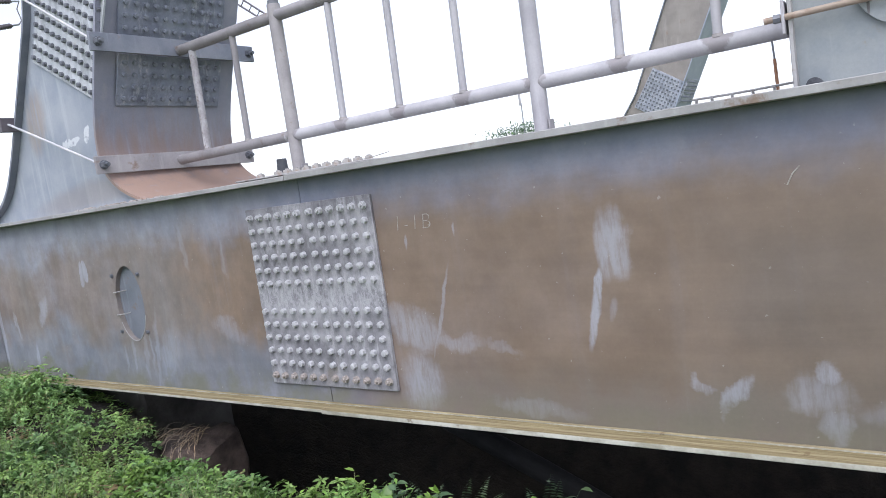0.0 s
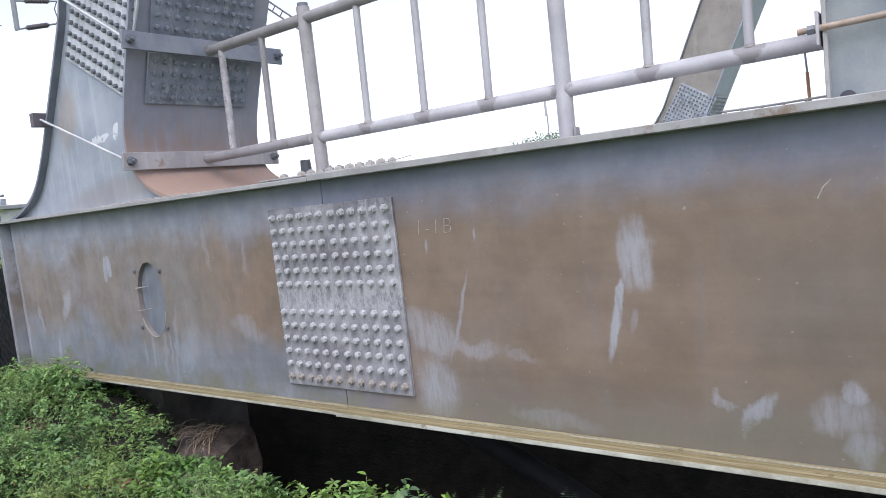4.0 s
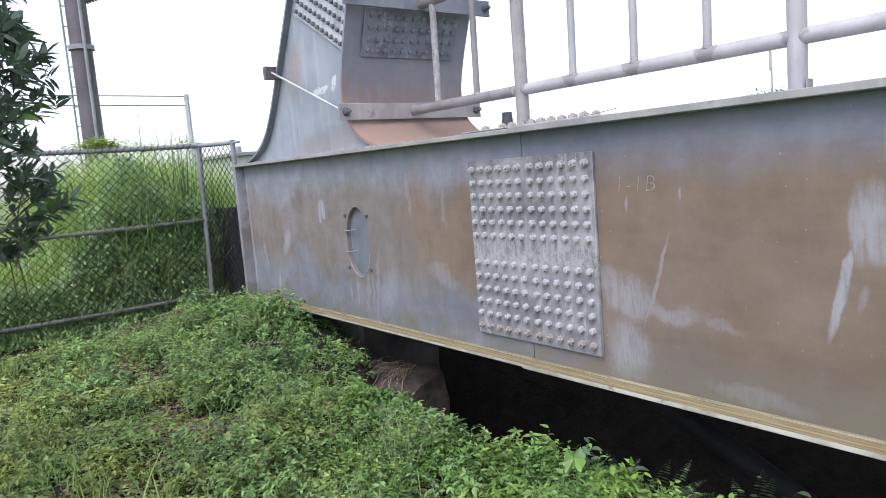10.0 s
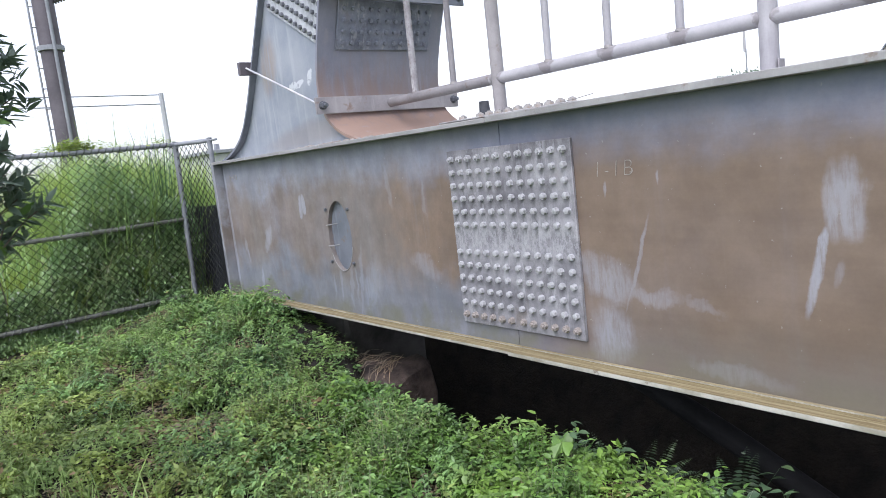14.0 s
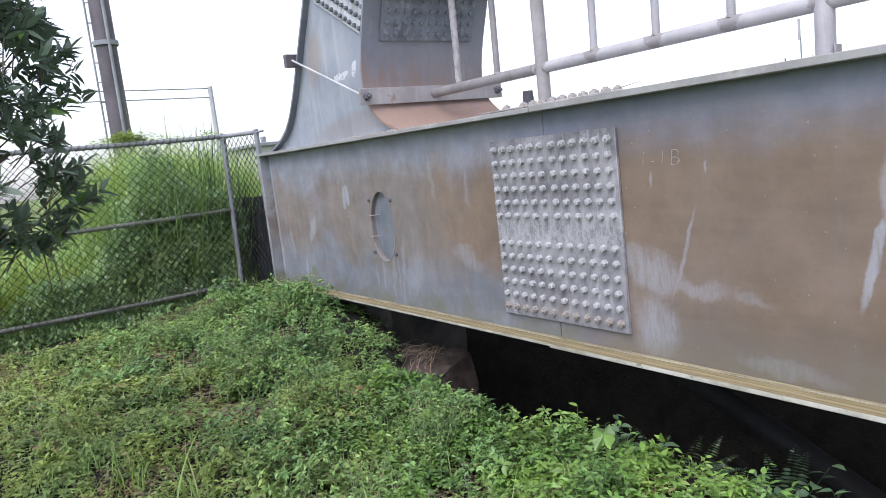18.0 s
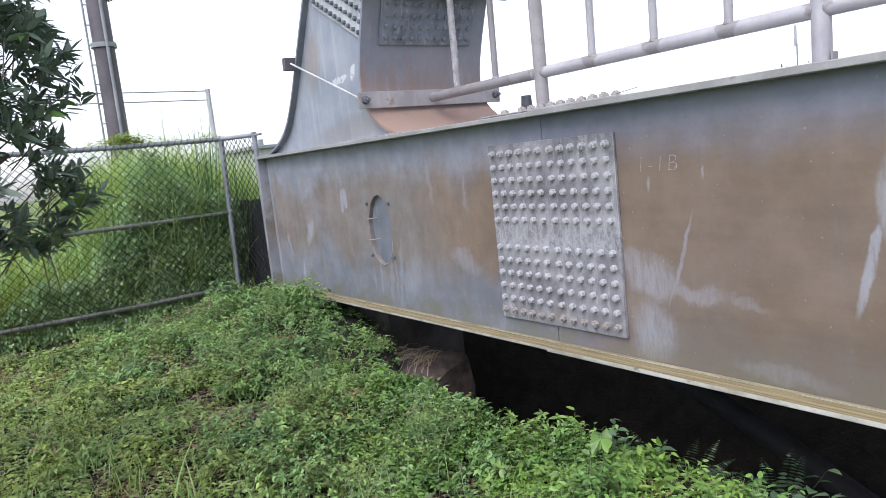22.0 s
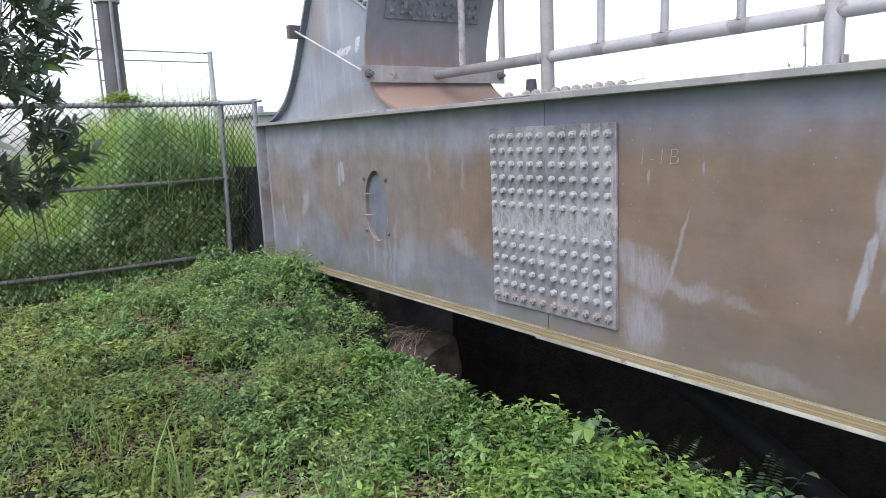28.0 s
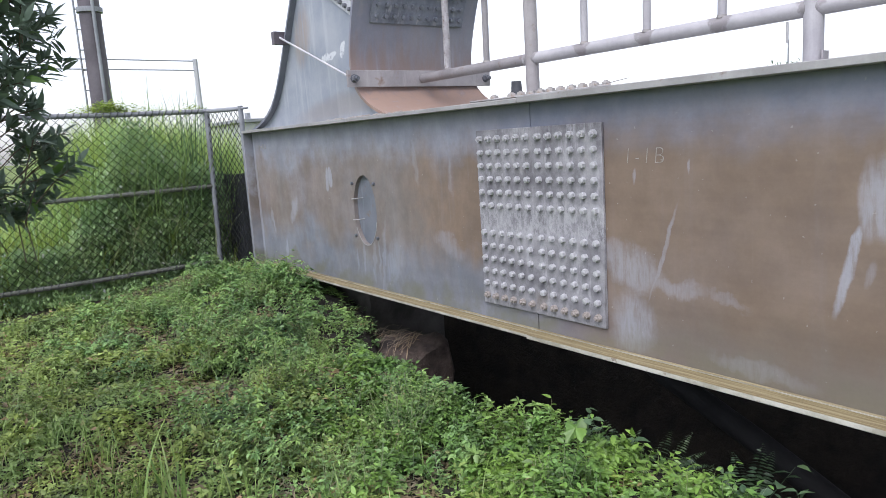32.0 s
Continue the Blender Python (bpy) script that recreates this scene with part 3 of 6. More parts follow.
CHALK = plain("chalk", (0.235, 0.215, 0.19), (0.40, 0.38, 0.345), 30)
BLACK = plain("black_sheet", (0.034, 0.037, 0.046), (0.056, 0.060, 0.072), 12, 0.6)
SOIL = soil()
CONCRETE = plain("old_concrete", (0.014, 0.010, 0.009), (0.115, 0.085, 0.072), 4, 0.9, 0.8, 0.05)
CONCRETE_PALE = plain("pale_concrete", (0.055, 0.052, 0.048), (0.13, 0.123, 0.113), 3.5, 0.9, 0.5, 0.02)
CONCRETE_DARK = plain("dark_concrete", (0.030, 0.028, 0.027), (0.065, 0.06, 0.056), 6, 0.9, 0.5, 0.02)
# near-black pipe colour with the shade of the pit put into it
PIPE_SHADED = plain("shaded_pipe", (0.004, 0.004, 0.005), (0.011, 0.011, 0.012), 5, 0.85, 0.4, 0.02)
BARK = plain("bark", (0.07, 0.055, 0.04), (0.15, 0.12, 0.09), 14, 0.9, 0.8, 0.02, (1, 1, 0.25))
POLE = plain("pole_steel", (0.075, 0.066, 0.078), (0.125, 0.110, 0.128), 2, 0.6, 0.2, 0.01)
FAR_GREY = plain("far_grey", (0.38, 0.39, 0.42), (0.50, 0.50, 0.52), 0.6, 0.8, 0.1, 0.02)
LEAF = foliage("ground_leaf", (0.020, 0.050, 0.015), (0.345, 0.550, 0.172), (0.24, 0.20, 0.09), 0.42)
LEAF_BRIGHT = foliage("bright_leaf", (0.018, 0.046, 0.010), (0.240, 0.425, 0.088), None, 0.42)
LEAF_OLIVE = foliage("short_weed", (0.030, 0.050, 0.012), (0.400, 0.535, 0.148), (0.32, 0.22, 0.12))
LEAF_DARK = foliage("shade_leaf", (0.115, 0.225, 0.085), (0.450, 0.630, 0.265), (0.74, 0.76, 0.70), 0.42, 0.15)
VINE_STEM = foliage("vine_stem", (0.20, 0.25, 0.12), (0.36, 0.40, 0.24))
GRASS = foliage("grass_blade", (0.095, 0.17, 0.035), (0.28, 0.39, 0.11), (0.40, 0.36, 0.19))
GRASS_LIT = foliage("lit_grass", (0.15, 0.235, 0.030), (0.40, 0.50, 0.095), None, 0.5, 0.15)
GRASS_PALE = foliage("pale_grass", (0.25, 0.38, 0.10), (0.55, 0.67, 0.24), None, 0.5, 0.30)
TREE_LEAF = foliage("tree_leaf", (0.072, 0.112, 0.086), (0.225, 0.305, 0.215), (0.14, 0.26, 0.06), 0.40, 0.0)
# fern and pit leaves: tones lowered to hold the shade of the pit
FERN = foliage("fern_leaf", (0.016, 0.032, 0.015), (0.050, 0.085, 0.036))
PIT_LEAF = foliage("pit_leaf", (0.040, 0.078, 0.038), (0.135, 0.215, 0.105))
DRY = foliage("dry_stalk", (0.15, 0.115, 0.06), (0.30, 0.24, 0.14))

PIPE_POST = metal_paint("stained_post_paint", (0.25, 0.235, 0.24), (0.36, 0.34, 0.345), 0.3, (0.20, 0.15, 0.115), 0.55, 0.3)
REED = foliage("reed_blade", (0.150, 0.275, 0.085), (0.46, 0.64, 0.24), (0.55, 0.55, 0.38))
REED_BLUE = foliage("blue_reed", (0.060, 0.125, 0.060), (0.20, 0.33, 0.15), None, 0.45, 0.1)
STRAW = foliage("straw", (0.24, 0.18, 0.12), (0.42, 0.34, 0.24))
COVER = metal_paint("cover_paint", (0.115, 0.132, 0.160), (0.185, 0.200, 0.235), 0.2, (0.20, 0.15, 0.11), 0.55, 0.4)
PIPE_FLAKE = metal_paint("flaking_baluster_paint", (0.24, 0.22, 0.23), (0.40, 0.39, 0.41), 0.35, (0.15, 0.10, 0.08), 0.6, 0.9, 3.0)
NUT_OLD = metal_paint("old_nut", (0.23, 0.22, 0.215), (0.33, 0.315, 0.30), 0.4, (0.20, 0.14, 0.10), 0.7, 0.3)


# ---- ground ----
def smooth(a, b, v):
    t = np.clip((v - a) / (b - a), 0, 1)
    return t * t * (3 - 2 * t)


def brink_y(x):
    """Where the bank breaks off into the pit."""
    return -0.55 + 0.13 * smooth(0.5, 1.1, x) - 0.04 * np.sin(2.6 * x) + 0.72 * smooth(-0.55, -1.85, x)


def ground_z(x, y):
    """Height of the soil: a bank that rises to the girder's end and falls into the pit under it."""
    x, y = np.asarray(x, float), np.asarray(y, float)
    z = -0.46 + 0.03 * np.sin(1.7 * x + 0.6) * np.cos(1.3 * y) + 0.02 * np.sin(4.1 * x - 2.3 * y)
    z = z + 0.030 * np.sin(5.3 * x + 1.1 * y) * np.sin(4.6 * y - 0.8 * x) * smooth(-6, -4.5, x)
    near = np.exp(-((y + 0.25) / 1.0) ** 2)
    z = z + 0.15 * near * smooth(-0.3, -2.2, x) * smooth(-7.5, -4.6, x)
    z = z + 0.10 * np.exp(-(((x + 0.35) / 0.5) ** 2 + ((y + 1.0) / 0.5) ** 2))
    z = z - 0.10 * smooth(-4.4, -4.9, x) * smooth(-0.3, -1.2, y) * smooth(-6.5, -5.2, x)
    brink = brink_y(x)
    pit = smooth(-0.05, 0.55 + 0.35 * smooth(0.6, 1.3, x), y - brink) * smooth(1.9, 1.35, y) * smooth(-3.6, -2.2, x) * smooth(9.5, 8.5, x)
    # unseen rise behind the girder, added to keep light out of the pit
    bank = smooth(1.3, 1.9, y) * smooth(8.5, 6.0, y) * smooth(-4.2, -3.4, x) * smooth(14, 10, x)
    # pit cut extra deep to darken it
    return z - 1.45 * pit + 0.42 * bank


def spread(lo, hi, step, far):
    fine = np.arange(lo, hi + 1e-6, step)
    steps = np.geomspace(step * 2, far, 26)
    return np.concatenate([lo - steps[::-1], fine, hi + steps])


gx, gy = spread(-8, 9.6, 0.08, 900), spread(-6, 4, 0.08, 900)
X, Y = np.meshgrid(gx, gy)
Z = ground_z(X, Y)
nx, ny = len(gx), len(gy)
idx = np.arange(nx * ny).reshape(ny, nx)
quads = np.stack([idx[:-1, :-1], idx[:-1, 1:], idx[1:, 1:], idx[1:, :-1]], -1).reshape(-1, 4)
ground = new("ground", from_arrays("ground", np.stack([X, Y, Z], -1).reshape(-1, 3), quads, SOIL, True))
tagged(ground, "dark brown soil bank sloping into a pit under the girder", "ground", kind="structure")


# ---- bolts, shared by all plates ----
def hex_prism(af, h, z0=0.0, bm=None):
    own = bmesh.new()
    bmesh.ops.create_cone(own, cap_ends=True, segments=6, radius1=af / math.sqrt(3), radius2=af / math.sqrt(3) * 0.94, depth=h)
    own.transform(Matrix.Translation((0, 0, z0 + h / 2)))
    return own if bm is None else merge(bm, own)


def bolt_head():
    bm = tube((0, 0, 0), (0, 0, 0.002), 0.0185, 12)
    hex_prism(0.0328, 0.0200, 0.002, bm)
    return tube((0, 0, 0.0215), (0, 0, 0.0232), 0.0154, 12, 0.0132, bm)


def bolt_nut():
    bm = tube((0, 0, 0), (0, 0, 0.004), 0.0215, 12)
    hex_prism(0.036, 0.018, 0.004, bm)
    return tube((0, 0, 0.022), (0, 0, 0.034), 0.0105, 8, 0.009, bm)


HEAD = mesh_of("bolt", bolt_head(), BOLT)
NUT = mesh_of("bolt_nut", bolt_nut(), BOLT)
NUT_RUST = mesh_of("bolt_nut", bolt_nut(), BOLT_RUST)
NUT_GREY = mesh_of("bolt_nut", tube((0, 0, 0.017), (0, 0, 0.024), 0.012, 8, 0.010, tube((0, 0, 0), (0, 0, 0.018), 0.027, 6, 0.021)), NUT_OLD)
NUT_BLACK = mesh_of("bolt_nut", hex_prism(0.036, 0.022), BOLT_BLACK)
HEAD_DARK = mesh_of("bolt", bolt_head(), BOLT_DARK)
HEAD_SOFFIT = mesh_of("bolt", bolt_head(), BOLT_SLATE)

rng = random.Random(7)
END_W, SEAM, END_E = -3.6, 0.46, 9.0
WEB_LOW, WEB_TOP, THICK, THIN = -0.11, 1.215, 0.028, 0.020
DEEP = 1.15


def build_girder():
    g = thing("bridge_girder", (2.7, 0.57, -0.138), "weathered blue-grey and brown steel box girder of an old bridge", "bridge girder", "bridge girders")
    for x0, x1 in ((END_W, SEAM - 0.003), (SEAM + 0.003, END_E)):
        # front web with an oval hole in the western segment
        if x0 == END_W:
            bm = bmesh.new()
            cx, cz, rw, rh, k = -1.44, 0.520, 0.170, 0.278, 40
            ring = [(cx + rw * math.cos(2 * math.pi * i / k), cz + rh * math.sin(2 * math.pi * i / k)) for i in range(k)]
            half_w, half_h = 0.30, 0.40
            outer = []
            for i in range(k):
                c, s = math.cos(2 * math.pi * i / k), math.sin(2 * math.pi * i / k)
                f = min(half_w / max(abs(c), 1e-6), half_h / max(abs(s), 1e-6))
                outer.append((cx + f * c, cz + f * s))
            a = [bm.verts.new((x, 0, z)) for x, z in ring]
            b = [bm.verts.new((x, 0, z)) for x, z in outer]
            d = [bm.verts.new((x, 0.034, z)) for x, z in ring]
            for i in range(k):
                j = (i + 1) % k
                bm.faces.new((a[i], a[j], b[j], b[i]))
                bm.faces.new((a[j], a[i], d[i], d[j]))
            # corner fillers of the square round the oval
            for sx, sz in ((-1, -1), (1, -1), (1, 1), (-1, 1)):
                corner = bm.verts.new((cx + sx * half_w, 0, cz + sz * half_h))
                hv = [v for v in b if abs(abs(v.co.z - cz) - half_h) < 1e-5 and (v.co.z - cz) * sz > 0]
                vv = [v for v in b if abs(abs(v.co.x - cx) - half_w) < 1e-5 and (v.co.x - cx) * sx > 0]
                bm.faces.new((corner, max(hv, key=lambda v: v.co.x * sx), max(vv, key=lambda v: v.co.z * sz)))
            for q in ((x0, cx - half_w, WEB_LOW, WEB_TOP), (cx + half_w, x1, WEB_LOW, WEB_TOP), (cx - half_w, cx + half_w, WEB_LOW, cz - half_h), (cx - half_w, cx + half_w, cz + half_h, WEB_TOP)):
                bm.faces.new([bm.verts.new(c) for c in ((q[0], 0, q[2]), (q[1], 0, q[2]), (q[1], 0, q[3]), (q[0], 0, q[3]))])
            for q in ((x0, x1),):
                for xe in q:
                    bm.faces.new([bm.verts.new(c) for c in ((xe, 0, WEB_LOW), (xe, 0, WEB_TOP), (xe, 0.022, WEB_TOP), (xe, 0.022, WEB_LOW))])
            bmesh.ops.recalc_face_normals(bm, faces=bm.faces[:])
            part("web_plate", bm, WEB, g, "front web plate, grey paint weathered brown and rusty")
        else:
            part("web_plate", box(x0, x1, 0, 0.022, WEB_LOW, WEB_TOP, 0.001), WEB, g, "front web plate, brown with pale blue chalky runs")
        part("back_web", box(x0, x1, DEEP, DEEP + 0.022, WEB_LOW, WEB_TOP, 0), ARCH, g)
        lift = 0.0 if x0 == END_W else 0.006
        part("top_flange", box(x0 - 0.004, x1, -0.1, DEEP + 0.12, WEB_TOP, WEB_TOP + THICK + lift), FLANGE, g)
        part("bottom_flange", box(x0 - 0.004, x1, -0.1 - lift, DEEP + 0.12, WEB_LOW - THIN - lift, WEB_LOW), FLANGE_LOW, g, "mossy yellow-brown bottom flange")
    part("end_stiffener", box(END_W, END_W + 0.016, -0.096, -0.0005, WEB_LOW + 0.0005, WEB_TOP - 0.0005, 0.002), WEB, g, "grey end stiffener with a pale worn edge")
    part("end_plate", box(END_W + 0.05, END_W + 0.07, 0.022, DEEP, WEB_LOW, WEB_TOP, 0), ARCH, g)
    part("end_plate", box(END_E - 0.07, END_E - 0.05, 0.022, DEEP, WEB_LOW, WEB_TOP, 0), ARCH, g)
    # weld bead along the foot of the web
    part("raised_bead", bend([(x, -0.003, WEB_LOW + 0.004) for x in np.arange(END_W, 4.5, 0.1)], 0.008, 6), FLANGE_LOW, g)
    # splice plate with its bolts
    sp = part("splice_plate", box(0, 0.985, -0.02, -0.0005, 0, 1.08, 0.003), PLATE, g, "grey zinc splice plate, scratched, full of hexagon bolts")
    face = pose(0, 0, 0, 90, 0, 0)
    for i in range(12):
        for j in range(12):
            x = 0.042 + 0.08 * i + (0.0155 if i > 5 else 0)
            z = 0.055 + 0.08 * j + (0.09 if j > 5 else 0)
            me = NUT_RUST if j == 0 else NUT if j == 11 else HEAD
            turn = rng.uniform(0, 60)
            placed("bolt", me, Matrix.Translation((x, -0.02, z)) @ face @ pose(0, 0, 0, rng.uniform(-3, 3), rng.uniform(-3, 3), turn), sp,
                   "rusty nut with a threaded end" if j == 0 else "")
    # manhole cover, recessed, with bolts and rungs
    bm = bmesh.new()
    k = 40
    rim = [bm.verts.new((-1.44 + 0.180 * math.cos(2 * math.pi * i / k), 0.033, 0.520 + 0.288 * math.sin(2 * math.pi * i / k))) for i in range(k)]
    back = [bm.verts.new((v.co.x, 0.045, v.co.z)) for v in rim]
    bm.faces.new(rim)
    bm.faces.new(back[::-1])
    for i in range(k):
        bm.faces.new((rim[i], back[i], back[(i + 1) % k], rim[(i + 1) % k]))
    bmesh.ops.recalc_face_normals(bm, faces=bm.faces[:])
    # pale arc added as the highlight on the lower rim of the hole
    part("raised_bead", bend([(-1.44 + 0.174 * math.cos(radians(a)), -0.001, 0.520 + 0.282 * math.sin(radians(a))) for a in range(-150, -15, 6)], 0.0035, 6), FLANGE, g, "pale arc under the manhole, added for its lit rim")
    cover = part("manhole_cover", bm, COVER, g, "blue-grey oval manhole cover")
    for z in (0.605, 0.435):
        part("rung", bend([(-1.625, -0.001, z), (-1.62, -0.010, z), (-1.58, -0.012, z + 0.003), (-1.52, -0.010, z + 0.008), (-1.515, 0.034, z + 0.009)], 0.0045), FLANGE, cover)
    for sx in (-1, 1):
        for sz in (-1, 1):
            placed("bolt", HEAD_DARK, Matrix.Translation((-1.44 + sx * 0.165, 0, 0.520 + sz * 0.212)) @ face @ Matrix.Scale(0.75, 4), g)
    # joint cover on the top flange with its row of bolts
    jc = part("joint_cover", box(-0.02, 1.04, -0.04, 0.6, WEB_TOP + THICK + 0.0065, WEB_TOP + THICK + 0.016), FLANGE, g, "pale steel joint cover on the top flange")
    zt = WEB_TOP + THICK + 0.016
    for row in (0.02,):
        for i in range(2, 14):
            if i == 3:
                continue
            placed("bolt", NUT_GREY, Matrix.Translation((-0.01 + 0.077 * i, row, zt)) @ pose(0, 0, 0, rng.uniform(-3, 3), 0, rng.uniform(0, 60)) @ Matrix.Scale(rng.uniform(1.0, 1.2), 4), jc)
    part("cap_nut", tube((0.235, 0.12, zt), (0.235, 0.12, zt + 0.095), 0.036, 18, 0.029), BLACK, g, "black round cap")
    part("loose_strip", bend([(0.95, -0.05, zt), (1.1, -0.08, zt + 0.004), (1.20, -0.07, zt + 0.016)], 0.0018, 6), FLANGE, g, "loose thin steel strip")
    return g


def letters(text, x, z, size, slant, parent):
    cu = bpy.data.curves.new("chalk_writing", "FONT")
    cu.body, cu.size, cu.shear = text, size, slant
    cu.extrude, cu.offset, cu.space_character = 0.0003, -0.0032, 1.15
    cu.materials.append(CHALK)
    ob = new("chalk_writing", cu)
    ob.matrix_basis = Matrix.Translation((x, -0.0025, z)) @ pose(0, 0, 0, 90, 0, 0)
    tagged(ob, "pale chalk writing " + text)
    return adopt(ob, parent)


girder = build_girder()
letters("1-1B", 1.10, 0.868, 0.115, 0.12, girder)
for i, (dx, h) in enumerate(((0, 0.05), (0.045, 0.012), (0.10, 0.05), (0.15, 0.045))):
    part("chalk_bar", box(-3.43 + dx, -3.415 + dx + (0.02 if h < 0.02 else 0), -0.0025, -0.0005, 1.07 - h / 2, 1.07 + h / 2, 0), CHALK, girder, "faint chalk mark")
part("scratch", bend([(2.965, -0.001, 0.905), (2.985, -0.001, 0.945), (3.012, -0.001, 0.972)], 0.0028, 5), CHALK, girder, "pale scratch")


# ---- arch rib ----
def inner_x(z):
    return -1.178 + 0.40 * (z - 2.489) + 0.64 * math.exp(-(z - 1.262) / 0.185)


def outer_x(z):
    lean = -2.16 + 0.62 * (min(z, 2.7) - 2.65) + 0.38 * max(0.0, z - 2.7)
    return lean - 0.42 * math.exp(-(z - 1.262) / 0.11)


FOOT = WEB_TOP + THICK + 0.0005
HEIGHTS = [FOOT + 0.02 * i for i in range(20)] + [FOOT + 0.4 + 0.1 * i for i in range(62)]


def strip(fn, sign, y0, y1, thick, lo=FOOT, hi=12.0):
    """A plate bent along the edge curve of the rib."""
    bm = bmesh.new()
    hs = [h for h in HEIGHTS if lo <= h <= hi]
    rows = []
    for z in hs:
        e = 0.005
        t = Vector((fn(z + e) - fn(z - e), 0, 2 * e)).normalized()
        nrm = Vector((t.z, 0, -t.x)) * sign
        p = Vector((fn(z), 0, z))
        q = p + nrm * thick
        rows.append([bm.verts.new((c.x, y, max(c.z, FOOT))) for c, y in ((p, y0), (p, y1), (q, y1), (q, y0))])
    for a, b in zip(rows, rows[1:]):
        for k in range(4):
            bm.faces.new((a[k], a[(k + 1) % 4], b[(k + 1) % 4], b[k]))
    bm.faces.new(rows[0])
    bm.faces.new(rows[-1])
    bmesh.ops.recalc_face_normals(bm, faces=bm.faces[:])
    return bm


def rib_web(y0, y1):
    bm = bmesh.new()
    rows = []
    for z in HEIGHTS:
        xa, xb = outer_x(z) + 0.015, inner_x(z) - 0.015
        rows.append([bm.verts.new(c) for c in ((xa, y0, z), (xb, y0, z), (xb, y1, z), (xa, y1, z))])
    for a, b in zip(rows, rows[1:]):
        for k in range(4):
            bm.faces.new((a[k], a[(k + 1) % 4], b[(k + 1) % 4], b[k]))
    bm.faces.new(rows[0])
    bm.faces.new(rows[-1])
    bmesh.ops.recalc_face_normals(bm, faces=bm.faces[:])
    return bm


def build_arch():
    a = thing("arch_rib", (-2.2, 0.58, FOOT), "blue-grey steel arch rib flaring into the girder, rust-stained at its foot", "arch rib", "arch ribs")
    part("web_plate", rib_web(0.03, 0.05), ARCH_SIDE, a)
    part("web_plate", rib_web(1.10, 1.12), ARCH_SIDE, a)
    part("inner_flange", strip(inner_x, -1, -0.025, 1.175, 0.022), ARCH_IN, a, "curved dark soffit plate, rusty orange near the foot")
    part("outer_flange", strip(outer_x, 1, -0.025, 1.175, 0.022), BAR_DARK, a, "dark outer flange")
    rs = random.Random(31)
    bm = bmesh.new()
    for k in range(60):
        x = rs.uniform(-1.85, -0.75)
        s = rs.uniform(0.006, 0.016)
        own = bmesh.new()
        bmesh.ops.create_icosphere(own, subdivisions=1, radius=s)
        own.transform(Matrix.Translation((x, rs.uniform(-0.07, -0.03), FOOT + 0.3 * s)) @ Matrix.Diagonal((1.6, 1.0, 0.6, 1)))
        merge(bm, own)
    tagged(part("rust_flakes", bm, BOLT_RUST, a), "rust flakes along the foot of the rib", kind="stuff")
    # pale splice plate across the side of the rib
    o, u, v = Vector((-2.16, 0, 2.42)), Vector((0.867, 0, -0.498)), Vector((0.485, 0, 0.875))
    m = Matrix((( u.x, 0, v.x, o.x), (0, 1, 0, 0.03), (u.z, 0, v.z, o.z), (0, 0, 0, 1)))
    bm = box(0.0, 0.845, -0.018, -0.0005, 0, 0.93, 0.003)
    bm.transform(m)
    sp = part("splice_plate", bm, PLATE_PALE, a, "pale grey splice plate with rows of dark bolts")
    for i in range(11):
        for j in range(11):
            p = m @ Vector((0.035 + 0.0775 * i, -0.018, 0.045 + 0.083 * j))
            placed("bolt", HEAD_DARK, Matrix.Translation(p) @ pose(0, 0, 0, 90 + rng.uniform(-3, 3), 0, 0) @ pose(0, 0, 0, 0, 0, rng.uniform(0, 60)), sp)
    # dark splice plates on the soffit, under and over the clamp bar
    lean = math.degrees(math.atan(0.39))
    for z0, n_rows, ragged in ((1.955, 4, 0), (2.42, 6, 1)):
        x0 = inner_x(z0) + 0.002
        m2 = Matrix.Translation((x0, 0, z0)) @ pose(0, 0, 0, 0, lean, 0)
        bm = box(0, 0.018, 0.13, 1.03, 0, 0.085 * n_rows + 0.03, 0.003)
        bm.transform(m2)
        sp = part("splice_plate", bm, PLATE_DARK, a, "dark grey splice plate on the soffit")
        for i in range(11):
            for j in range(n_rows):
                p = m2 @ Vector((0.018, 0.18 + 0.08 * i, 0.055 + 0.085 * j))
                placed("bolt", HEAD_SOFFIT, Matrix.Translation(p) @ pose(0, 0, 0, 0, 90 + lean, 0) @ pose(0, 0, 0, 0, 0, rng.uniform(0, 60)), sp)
    return a


arch = build_arch()


